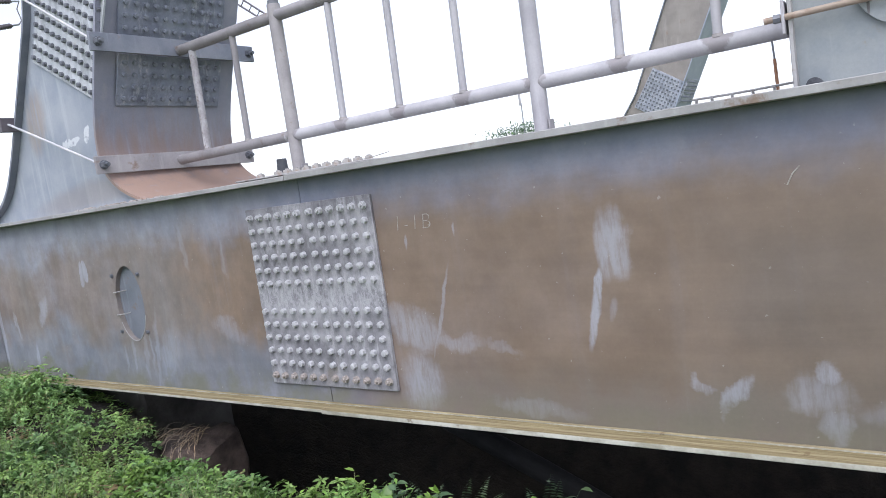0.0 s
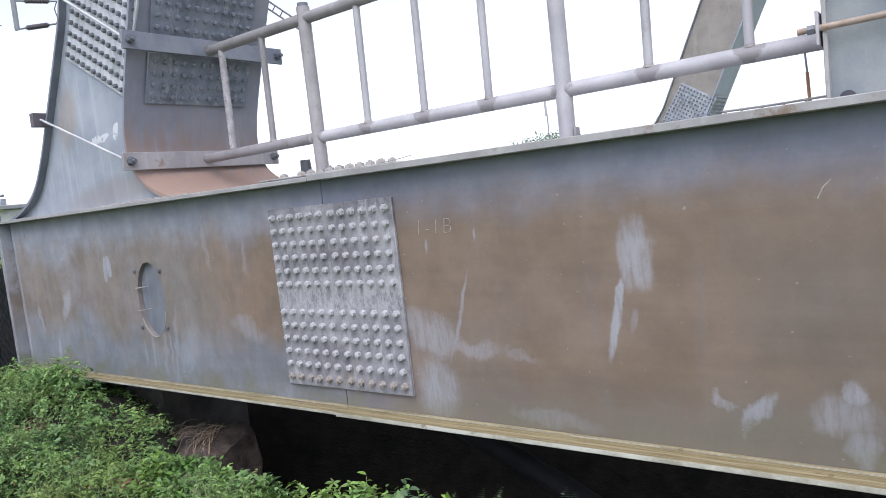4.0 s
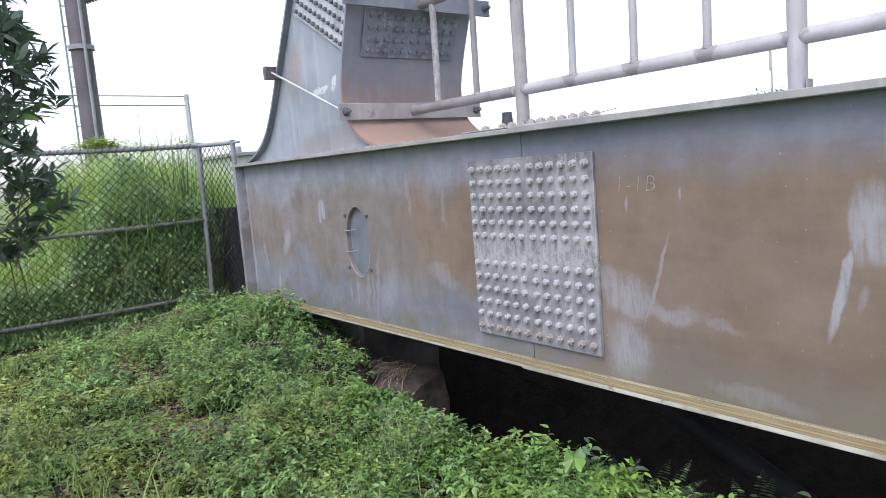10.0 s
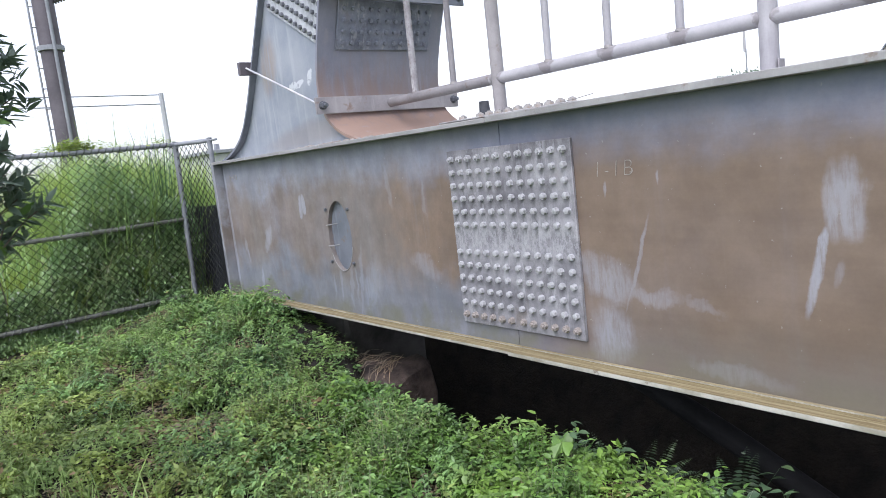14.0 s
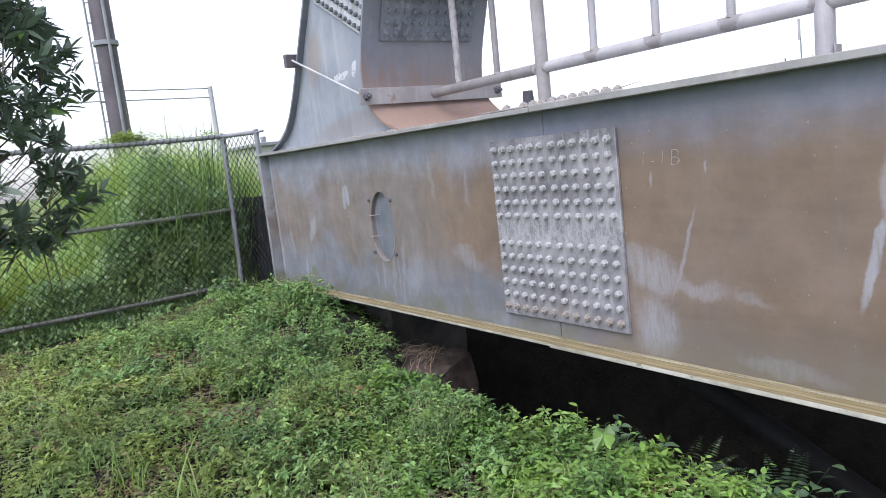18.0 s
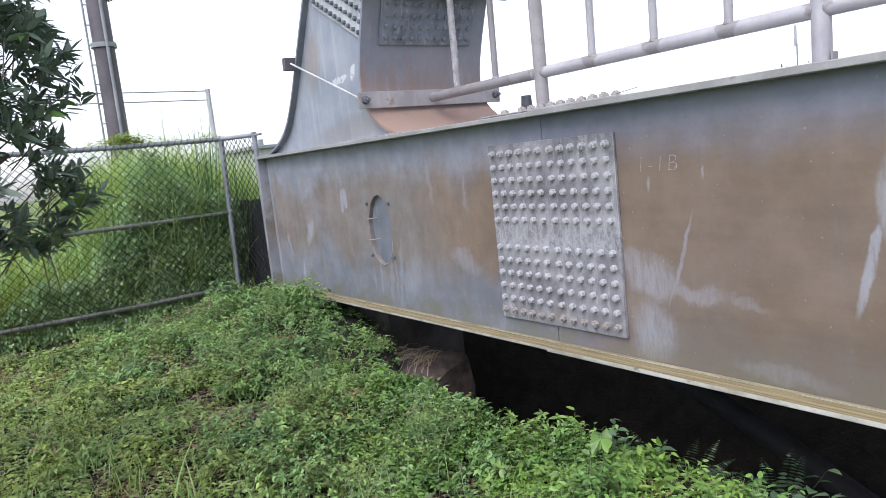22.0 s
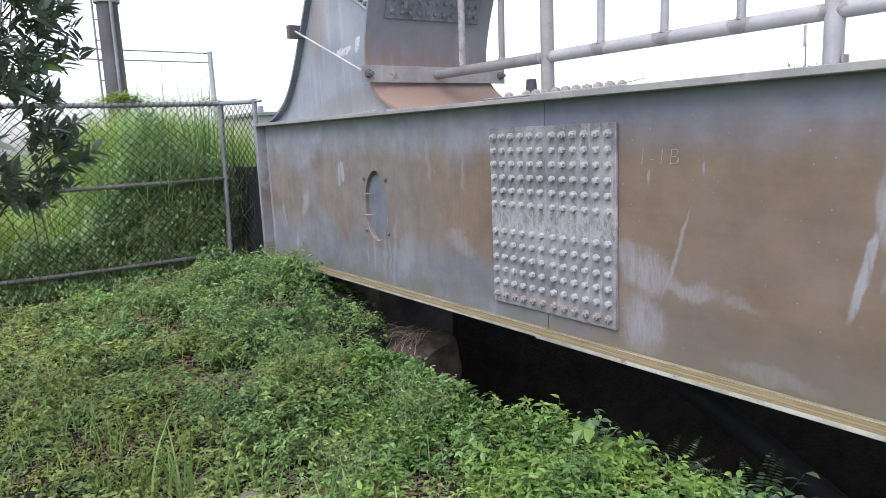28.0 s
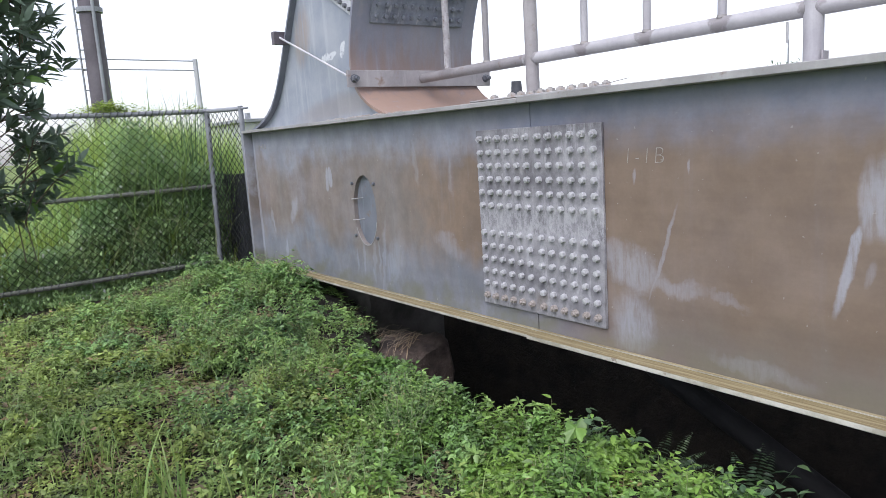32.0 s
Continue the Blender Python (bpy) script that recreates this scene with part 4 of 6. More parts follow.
# ---- hand railing clamped to the arch ----
def build_railing():
    y, low, high = 0.57, 1.53, 2.32
    r = thing("hand_railing", (0.9, y, FOOT), "grey painted pipe railing welded to clamp bars", "railing", "railings")
    part("lower_rail", tube((-1.34, y, low), (-0.14, y, low), 0.037, 32), PIPE_OLD, r, "dirty brownish end of the lower rail")
    part("lower_rail", tube((-0.14, y, low), (2.957, y, low), 0.038, 32), RAIL, r)
    part("upper_rail", tube((-1.12, y, high), (2.957, y, high), 0.038, 24), PIPE_OLD, r)
    for i in range(9):
        x = -0.994 + 0.4565 * i
        if i in (2, 6):
            p = part("post", tube((x, y, FOOT), (x, y, high + 0.075), 0.044, 24), PIPE_POST if i == 2 else PIPE, r)
            part("post_cap", tube((x, y, high + 0.075), (x, y, high + 0.10), 0.036, 16), BOLT_DARK, p, "dark cap")
            part("bracket", box(x + 0.05, x + 0.056, y - 0.03, y + 0.03, FOOT, FOOT + 0.09, 0.001), BAR, r, "small steel tab")
        else:
            part("baluster", tube((x, y, low), (x + 0.012, y, high), 0.0225 if i else 0.026, 16), PIPE if i > 1 else PIPE_OLD if i else PIPE_FLAKE, r, "" if i else "flaking rusty baluster")
            part("raised_bead", tube((x, y, low + 0.030), (x, y, low + 0.046), 0.030, 16, 0.0235), COLLAR, r, "grey weld bead")
    # lower and upper clamp bars on the soffit
    for name, x, z, h, mat, lab in (("lower", -1.352, 1.53, 0.125, BAR, "rusty flat clamp bar"), ("upper", -1.150, 2.34, 0.125, BAR_DARK, "dark flat clamp bar")):
        bm = box(x, x + 0.022, -0.12, 1.29, z - h / 2, z + h / 2, 0.002)
        bar = part("clamp_bar", bm, mat, r, lab)
        for yb in (-0.065, 1.235):
            nut = tube((x + 0.022, yb, z), (x + 0.028, yb, z), 0.033, 16)
            hex_prism(0.05, 0.028, 0, nut)
            for v in nut.verts:
                if v.co.x < x - 0.2 or v.co.x > x + 0.2 or abs(v.co.z) < 0.1:
                    v.co = Vector((x + 0.028 + v.co.z, yb + v.co.x, z + v.co.y))
            tube((x + 0.05, yb, z), (x + 0.085, yb, z - 0.002), 0.014, 10, None, nut)
            part("nut", nut, BOLT_DARK, bar, "dark nut on a threaded rod end")
        # tie rod along the side of the rib to the bar on its outer flange
        run = Vector((-1.20, 0, 0.475)) if name == "lower" else Vector((-1.08, 0, 0.65))
        for yb in (-0.065, 1.235):
            a = Vector((x, yb, z))
            part("tie_rod", tube(a, a + run, 0.0095, 10), ROD, r, "pale threaded tie rod")
        end = Vector((x, 0, z)) + run
        part("clamp_bar", box(end.x - 0.060, end.x - 0.004, -0.12, 1.29, end.z - 0.055, end.z + 0.055, 0.002), POLE, r, "dark clamp bar on the outer flange")
    part("end_plate", box(2.955, 2.967, y - 0.28, y + 0.03, 1.48, 1.612, 0.002), PIPE, r, "pale end plate")
    return r


railing = build_railing()


# ---- hanger anchorage on the girder ----
def build_hanger():
    h = thing("hanger_anchorage", (3.53, 0.62, FOOT), "pale grey-green steel hanger box standing on the girder", "hanger box", "hanger boxes")
    part("side_plate", box(2.99, 4.13, 0.36, 0.38, FOOT, 3.4, 0.002), HANGER, h)
    part("side_plate", box(2.99, 4.13, 0.86, 0.88, FOOT, 3.4, 0.002), HANGER, h)
    part("edge_plate", box(2.975, 2.992, 0.315, 0.91, FOOT, 3.4, 0.002), FLANGE, h, "pale grey edge plate")
    part("edge_plate", box(4.13, 4.145, 0.33, 0.91, FOOT, 3.4, 0.002), HANGER, h)
    disc = part("access_disc", tube((3.385, 0.36, 1.615), (3.385, 0.338, 1.615), 0.185, 48), DISC, h, "round bolted access cover with flaking pale paint")
    for i in range(8):
        an = radians(200 + 45 * i)
        placed("bolt", NUT_BLACK, Matrix.Translation((3.385 + 0.147 * math.cos(an), 0.338, 1.615 + 0.147 * math.sin(an))) @ pose(0, 0, 0, 90, 0, 0) @ Matrix.Scale(0.78, 4), disc)
    part("drain_stub", tube((3.05, 0.345, FOOT + 0.02), (3.05, 0.30, FOOT + 0.02), 0.03, 14), BLACK, h, "dark drain stub")
    rod = part("clamp_rod", tube((2.89, 0.31, 1.545), (4.4, 0.31, 1.56), 0.013, 10), ROD_RUST, h, "rusty threaded clamp rod")
    nut = hex_prism(0.034, 0.026)
    nut.transform(Matrix.Translation((2.925, 0.31, 1.545)) @ pose(0, 0, 0, 0, 90, 0))
    part("nut", nut, BOLT_DARK, rod, "dark nut")
    return h


hanger = build_hanger()

# thin conduit along the back of the girder and a rusty stake
conduit = thing("conduit", (2.7, 1.0, FOOT), "thin pale conduit clipped along the girder top", "conduit")
part("pipe", bend([(x, 1.05, FOOT + 0.084 + 0.002 * math.sin(9 * x)) for x in np.arange(2.40, 2.99, 0.06)], 0.006, 8), FLANGE, conduit)
for x in (2.42, 2.50, 2.60, 2.70, 2.80, 2.90):
    part("clip", box(x - 0.006, x + 0.006, 1.040, 1.060, FOOT, FOOT + 0.084, 0.001), FLANGE, conduit)
stake = thing("stake", (2.81, 1.1, FOOT), "thin orange rusty stake with a galvanised top", "stake")
part("shaft", tube((2.81, 1.1, FOOT), (2.805, 1.1, FOOT + 0.22), 0.008, 8), STAKE, stake)
part("tip", tube((2.805, 1.1, FOOT + 0.22), (2.795, 1.1, FOOT + 0.42), 0.005, 8), GALV, stake, "grey tip")

# the twin girder and rib across the old deck
copy_thing(girder, Matrix.Translation(girder.location + Vector((0.28, 12.9, -0.36))))
twin = copy_thing(arch, Matrix.Translation(arch.location + Vector((0.28, 12.9, -0.36))) @ pose(0, 0, 0, 0, 4.0, 0))
tagged(twin, "brown and blue steel arch rib across the old deck", "arch rib", "arch ribs")
for ob in twin.children:
    mat = RIB_BROWN if ob.name.startswith("web_plate") else RIB_BLUE if ob.name.startswith("inner_flange") else PLATE_TWIN if ob.name.startswith("splice_plate") else None
    if mat:
        ob.data = ob.data.copy()
        ob.data.materials[0] = mat

# ---- supports under the girder ----
def rough_block(name, x0, x1, y0, y1, z0, z1, mat, label, category, bevel=0.03, rough=0.05, fall=0.0):
    bm = box(x0, x1, y0, y1, z0, z1, bevel)
    bmesh.ops.subdivide_edges(bm, edges=bm.edges[:], cuts=5, use_grid_fill=True)
    for v in bm.verts:
        v.co += rough * (noise.noise_vector(v.co * 3.1) + 0.45 * noise.noise_vector(v.co * 11))
        if v.co.z > z1 - 0.3:
            v.co.z -= fall * (y1 - v.co.y)
    ob = part(name, bm, mat)
    return tagged(ob, label, category)


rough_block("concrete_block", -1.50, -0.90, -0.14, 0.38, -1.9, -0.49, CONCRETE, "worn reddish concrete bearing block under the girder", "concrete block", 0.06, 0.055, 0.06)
rough_block("support_block", -2.95, -1.95, 0.22, 1.1, -1.5, -0.132, CONCRETE_PALE, "weathered grey concrete support holding the girder", "concrete block")
rough_block("support_block", 5.6, 6.6, 0.05, 1.1, -2.0, -0.138, CONCRETE_DARK, "dark concrete support holding the girder", "concrete block")
pit_pipe = part("fallen_pipe", bend([(0.30 + 0.30 * k, 0.62 - 0.02 * k + 0.01 * math.sin(3 * k), -0.17 - 0.118 * k + 0.01 * math.sin(2 * k)) for k in range(14)], 0.066, 14), PIPE_SHADED)
tagged(pit_pipe, "dark pipe lying slanted in the pit under the girder", "pipe")


# ---- chain-link fence ----
def chain_link(a, b, z0, z1, pitch=0.092, wire=0.0037):
    """Zigzag wires woven into diamonds between two ends."""
    a, b = Vector(a), Vector(b)
    length, along = (b - a).length, (b - a).normalized()
    across = Vector((-along.y, along.x, 0))
    n_w, n_s = int(length / (pitch / 2)), int((z1 - z0) / (pitch / 2))
    verts, faces = [], []
    for i in range(n_w):
        side = 1 if i % 2 else -1
        base = len(verts)
        for j in range(n_s + 1):
            s = i * pitch / 2 + (pitch / 2 + 0.002 if (i + j) % 2 else -0.002)
            sag = 0.008 * math.sin(2.3 * s + 0.7 * j / 5)
            depth = 0.003 * side * (1 if j % 2 else -1) + sag
            p = a + along * s + across * depth
            z = z0 + j * pitch / 2
            p.x -= 0.065 * (z1 - z)
            for k in range(3):
                an = 2 * math.pi * k / 3
                q = p + along * (wire * 1.3 * math.cos(an)) + across * (wire * 1.3 * math.sin(an))
                verts.append((q.x, q.y, z))
        for j in range(n_s):
            for k in range(3):
                k2 = (k + 1) % 3
                faces.append((base + 3 * j + k, base + 3 * j + k2, base + 3 * j + 3 + k2, base + 3 * j + 3 + k))
    return from_arrays("chain_link_mesh", np.array(verts), np.array(faces), WIRE)


FX, F_LOW, F_MID, F_TOP = -4.92, -0.25, 0.655, 1.52


def fence_x(z):
    """The fence leans a little outwards."""
    return -4.855 - 0.065 * (F_TOP - z)


fence = thing("chain_link_fence", (FX, -2.5, -0.45), "galvanised chain-link fence overgrown with vines", "fence")
for yp in (0.0, -2.6, -5.2):
    part("post", tube((fence_x(-0.9), yp, -0.9), (fence_x(F_TOP + 0.03), yp, F_TOP + 0.03), 0.030, 16), GALV, fence)
part("post", tube((-4.17, 0.14, -0.7), (-4.17, 0.14, F_TOP + 0.01), 0.028, 16), GALV, fence)
for z, mat, r in ((F_TOP, GALV, 0.026), (F_MID, GALV_DARK, 0.024), (F_LOW, GALV_DARK, 0.024)):
    part("rail", bend([(fence_x(z), y, z + 0.008 * math.sin(1.3 * y)) for y in np.arange(-6.4, 0.01, 0.2)], r, 12), mat, fence)
    # spiral tie wire round the rail
    spiral = [(fence_x(z) + (r + 0.003) * math.cos(2 * math.pi * k / 8), -6.3 + 0.072 * k / 8, z + 0.008 * math.sin(1.3 * (-6.3 + 0.072 * k / 8)) + (r + 0.003) * math.sin(2 * math.pi * k / 8)) for k in range(0, 696)]
    part("tie_wire", bend(spiral, 0.0065, 5), TIE, fence, "dark twisted tie wire")
part("rail_stub", tube((-4.17, 0.14, F_TOP - 0.02), (-4.02, 0.16, F_TOP - 0.022), 0.012, 10), GALV, fence, "thin pipe stub past the corner post")
part("rail", tube((fence_x(F_TOP), 0, F_TOP), (-4.17, 0.14, F_TOP - 0.02), 0.024, 12), GALV, fence)
adopt(tagged(new("chain_link_mesh", chain_link((-4.855, -6.4, 0), (-4.855, 0, 0), F_LOW, F_TOP)), kind="stuff"), fence)
adopt(tagged(new("chain_link_mesh", chain_link((-4.855, 0, 0), (-4.17, 0.14, 0), -0.25, F_TOP)), kind="stuff"), fence)

# black sheet leaning behind the short fence panel
sheet = thing("black_sheet", (-4.4, 0.35, -0.5), "black ribbed plastic sheet behind the fence panel", "plastic sheet")
bm = bmesh.new()
cols = [(-5.75 + 0.03 * i, 0.24 + 0.10 * (i / 76) + 0.012 * math.sin(i * 1.9)) for i in range(77)]
lo_v = [bm.verts.new((x, y, -0.6)) for x, y in cols]
hi_v = [bm.verts.new((x, y + 0.05, 0.78 + 0.015 * math.sin(x * 4))) for x, y in cols]
for i in range(76):
    bm.faces.new((lo_v[i], lo_v[i + 1], hi_v[i + 1], hi_v[i]))
bmesh.ops.solidify(bm, geom=bm.faces[:], thickness=0.012)
part("panel", bm, BLACK, sheet)


# ---- railway beyond the fence ----
def build_pole(at, h):
    x, y, z = at
    p = thing("catenary_pole", at, "dark steel railway pole with a ladder and conduits", "railway pole", "railway poles")
    part("mast", tube((x, y, z), (x, y, z + h), 0.165, 20, 0.13), POLE, p)
    side = Vector((0.08, 0.99, 0)).normalized()
    front = Vector((0.99, -0.08, 0))
    c = Vector((x, y, 0))
    for s in (0.14, 0.21):
        q = c - side * s
        part("ladder_rail", tube((q.x, q.y, z + 1.2), (q.x, q.y, z + h), 0.014, 8), GALV, p, "pale ladder rail")
    for i in range(int((h - 1.6) / 0.3)):
        a, b = c - side * 0.14, c - side * 0.21
        zz = z + 1.4 + 0.3 * i
        part("rung", tube((a.x, a.y, zz), (b.x, b.y, zz), 0.009, 6), GALV, p)
    q = c + front * 0.17 + side * 0.03
    part("conduit", tube((q.x, q.y, z), (q.x, q.y, z + h), 0.026, 10), GALV, p, "pale conduit")
    for zz in (z + 3.75, z + 5.2):
        part("band", tube((x, y, zz), (x, y, zz + 0.07), 0.185, 20), GALV, p, "pale steel band")
    return p


pole = build_pole((-8.6, -0.32, -0.5), 9.0)


def insulator(name, a, b, r, label):
    """A ribbed insulator with its two end fittings."""
    a, b = Vector(a), Vector(b)
    d = (b - a)
    t = thing(name, a, label, "insulator", "insulators")
    part("fitting", tube(a, a + d * 0.25, r * 0.35, 8), GALV, t)
    part("fitting", tube(a + d * 0.75, b, r * 0.35, 8), GALV, t)
    bm = tube(a + d * 0.2, a + d * 0.8, r * 0.6, 12)
    for i in range(8):
        f = 0.24 + 0.07 * i
        tube(a + d * f, a + d * (f + 0.03), r, 12, None, bm)
    part("ribs", bm, POLE, t, "dark ribbed body")
    return t


insulator("insulator", (-8.56, -0.31, 3.93), (-8.5, 0.24, 4.15), 0.05, "dark ribbed insulator on the pole")
wires = thing("overhead_wires", (-8.5, 0.24, 4.15), "thin overhead railway wires", "wires")
part("wire", bend([(-8.5, 0.24, 4.15), (-8.5, 0.93, 4.516), (-8.5, 2.2, 5.3), (-8.6, 2.62, 5.6)], 0.011, 6), POLE, wires)
part("wire", bend([(-8.5, 0.50, 4.30), (-8.5, 0.56, 4.272), (-8.5, 1.4, 4.33), (-8.5, 2.35, 4.385)], 0.008, 6), POLE, wires)
for yy in (1.3, 2.1):
    part("clip", box(-8.515, -8.485, yy - 0.02, yy + 0.02, 4.28, 4.35, 0.002), POLE, wires)

arm = thing("cantilever_arm", (-8.6, -0.42, 6.6), "grey tube cantilever arm held by the pole", "railway arm")
part("tube", bend([(-8.6, -0.42, 6.6), (-8.6, 2.5, 6.6), (-8.6, 2.64, 6.45), (-8.6, 2.62, 4.40), (-8.6, 2.63, 4.37)], 0.04, 10), GALV, arm)
insulator("insulator", (-8.6, 2.64, 4.39), (-8.6, 3.25, 4.55), 0.042, "dark ribbed insulator hung from the arm")
insulator("insulator", (-8.6, 2.66, 4.84), (-8.6, 3.32, 4.93), 0.042, "dark ribbed insulator hung from the arm")
part("steady_wire", bend([(-8.6, 3.25, 4.55), (-8.6, 3.30, 4.62), (-8.6, 3.26, 4.80), (-8.6, 3.32, 4.93)], 0.009, 6), POLE, arm)

gantry = thing("signal_gantry", (-17.5, 2.0, -0.5), "thin weathered steel gantry frame far behind", "gantry")
for y in (-2.2, 4.17):
    part("post", tube((-17.5, y, -0.5), (-17.5, y, 3.72), 0.085, 8, 0.07), FAR_GREY, gantry)
part("beam", tube((-17.5, -2.2, 3.72), (-17.5, 4.17, 3.67), 0.016, 8), GALV, gantry)
part("beam", tube((-17.5, -2.2, 3.45), (-17.5, 4.17, 3.41), 0.016, 8), GALV, gantry)



boom = thing("lattice_boom", (-14.7, 9, -0.5), "thin dark lattice boom on a far mast", "lattice boom")
part("mast", tube((-14.7, 9, -0.5), (-14.7, 9, 9.8), 0.12, 8, 0.08), POLE, boom)
for dz in (0.0, 0.30):
    part("chord", tube((-14.7, 9, 9.45 + dz), (-8.45, 9, 4.92 + dz * 0.6), 0.022, 6), POLE, boom)
for i in range(26):
    f, g = i / 26, (i + 0.5) / 26
    part("brace", tube((-14.7 + 6.25 * f, 9, 9.45 - 4.53 * f), (-14.7 + 6.25 * g, 9, 9.75 - 4.65 * g), 0.013, 5), POLE, boom)


def far_building(at, w, d, h, label):
    x, y, z = at
    b = thing("building", at, label, "building")
    part("wall", box(x - d / 2, x + d / 2, y - w / 2, y + w / 2, z, z + h, 0.02), FAR_GREY, b)
    part("roof", box(x - d / 2 - 0.2, x + d / 2 + 0.2, y - w / 2 - 0.2, y + w / 2 + 0.2, z + h, z + h + 0.15, 0.02), GALV, b, "pale flat roof")
    for i in range(4):
        yy = y - w / 2 + w * (i + 0.5) / 4
        part("window", box(x + d / 2, x + d / 2 + 0.05, yy - 0.5, yy + 0.5, z + 1.0, z + 2.0, 0.01), POLE, b)
        part("vent", box(x - 0.1, x + 0.1, yy - 0.1, yy + 0.1, z + h + 0.15, z + h + 0.5, 0.02), GALV, b)
    return b


far_building((-27, 12.4, -0.6), 8.0, 4, 2.75, "low pale grey building far behind the girder")

# slim antenna and a treetop beyond the girder
antenna = thing("antenna", (-2.88, 9.5, -0.5), "slim pale antenna mast far behind the girder", "antenna")
part("mast", tube((-2.88, 9.5, -0.5), (-2.88, 9.5, 2.32), 0.012, 8), GALV, antenna)
part("aerial", tube((-2.90, 9.5, 2.27), (-2.90, 9.5, 2.62), 0.022, 10), PIPE, antenna)


# ---- plants ----
def unit(v):
    return v / np.maximum(np.linalg.norm(v, axis=1, keepdims=True), 1e-9)


def leaf_mesh(name, p, d, length, width, material, fold=0.13, droop=0.22, seed=0, simple=False):
    """Many pointed, folded leaves: p base, d direction, length and width for each."""
    r = np.random.RandomState(seed)
    n = len(p)
    d = unit(d)
    up = np.tile([0.0, 0.0, 1.0], (n, 1)) + r.normal(0, 0.35, (n, 3))
    s = unit(np.cross(d, up))
    nrm = np.cross(s, d)
    L, W = length[:, None], width[:, None]
    if simple:
        mid = p + d * L * 0.45 - nrm * L * droop * 0.2
        verts = np.stack([p, mid + s * W * 0.5 + nrm * W * fold, mid, mid - s * W * 0.5 + nrm * W * fold, p + d * L - nrm * L * droop], 1).reshape(-1, 3)
        b = (np.arange(n) * 5)[:, None]
        return from_arrays(name, verts, np.concatenate([b + [c] for c in ([0, 2, 1], [0, 3, 2], [1, 2, 4], [2, 3, 4])], 0), material)
    v = [p]
    for f, wide in ((0.28, 0.47), (0.62, 0.40)):
        mid = p + d * L * f - nrm * L * droop * f * f
        v += [mid + s * W * wide + nrm * W * fold, mid, mid - s * W * wide + nrm * W * fold]
    v.append(p + d * L - nrm * L * droop)
    verts = np.stack(v, 1).reshape(-1, 3)
    b = (np.arange(n) * 8)[:, None]
    tris = np.concatenate([b + [c] for c in ([0, 2, 1], [0, 3, 2], [1, 2, 5], [1, 5, 4], [2, 3, 6], [2, 6, 5], [4, 5, 7], [5, 6, 7])], 0)
    return from_arrays(name, verts, tris, material)


def sprigs(x, y, z, height, leaves, size, seed, lean=0.35, low=0.40):
    """Leaves set round short stems: places, directions, lengths and widths."""
    r = np.random.RandomState(seed)
    n = len(x)
    tilt = r.normal(0, lean, (n, 2))
    k = leaves
    f = np.tile(np.linspace(low, 1, k), (n, 1)) + r.uniform(-0.06, 0.06, (n, k))
    px = x[:, None] + tilt[:, :1] * height[:, None] * f ** 1.5
    py = y[:, None] + tilt[:, 1:] * height[:, None] * f ** 1.5
    pz = z[:, None] + height[:, None] * f
    an = r.uniform(0, 6.28, (n, 1)) + np.arange(k)[None] * 2.4 + r.uniform(-0.4, 0.4, (n, k))
    el = r.uniform(-0.25, 0.50, (n, k))
    d = np.stack([np.cos(an) * np.cos(el), np.sin(an) * np.cos(el), np.sin(el)], -1).reshape(-1, 3)
    length = (size[:, None] * r.uniform(0.7, 1.25, (n, k))).ravel()
    return np.stack([px, py, pz], -1).reshape(-1, 3), d, length, length * r.uniform(0.34, 0.52, len(length))


def stems(name, x, y, z, height, seed, material, lean):
    """Thin stems of the same sprigs, as narrow three-sided spikes."""
    r = np.random.RandomState(seed)
    n = len(x)
    tilt = r.normal(0, lean, (n, 2))
    rings = []
    for f, wide in ((0.0, 0.0022), (0.5, 0.0018), (1.0, 0.0008)):
        c = np.stack([x + tilt[:, 0] * height * f ** 1.5, y + tilt[:, 1] * height * f ** 1.5, z + height * f], -1)
        rings += [c + np.array([wide * math.cos(a), wide * math.sin(a), 0]) for a in (0.0, 2.09, 4.19)]
    verts = np.stack(rings, 1).reshape(-1, 3)
    base = (np.arange(n) * 9)[:, None]
    faces = np.concatenate([base + [[3 * k + j, 3 * k + (j + 1) % 3, 3 * k + 3 + (j + 1) % 3, 3 * k + 3 + j]] for k in range(2) for j in range(3)], 0)
    return from_arrays(name, verts, faces, material)


def bare(x, y):
    """Patches where the soil shows."""
    v = np.array([0.75 * noise.noise(Vector((a * 1.3, b * 1.3, 4.0))) + 0.70 * noise.noise(Vector((a * 4.2, b * 4.2, 1.0))) for a, b in zip(x, y)])
    for cx, cy, r in ((-2.24, -1.45, 0.24), (-0.76, -1.46, 0.18), (0.62, -1.75, 0.16), (-2.12, -0.62, 0.12)):
        v = np.maximum(v, 0.6 * np.exp(-((x - cx) ** 2 + (y - cy) ** 2) / (r * r)))
    return v


def scatter(n, x0, x1, y0, y1, seed):
    r = np.random.RandomState(seed)
    return r.uniform(x0, x1, n), r.uniform(y0, y1, n)


def mounds(n, x0, x1, y0, y1, r0, r1, h0, h1, seed, allow, more=()):
    """Round hummocks of weeds: centre, radius and height of each."""
    r = np.random.RandomState(seed)
    x, y = r.uniform(x0, x1, n), r.uniform(y0, y1, n)
    ok = allow(x, y) > r.rand(n)
    k = r.rand(n)
    m = np.stack([x, y, r0 + (r1 - r0) * k, (h0 + (h1 - h0) * k) * r.uniform(0.7, 1.2, n)], -1)[ok]
    return np.concatenate([m, np.array(more)], 0) if len(more) else m


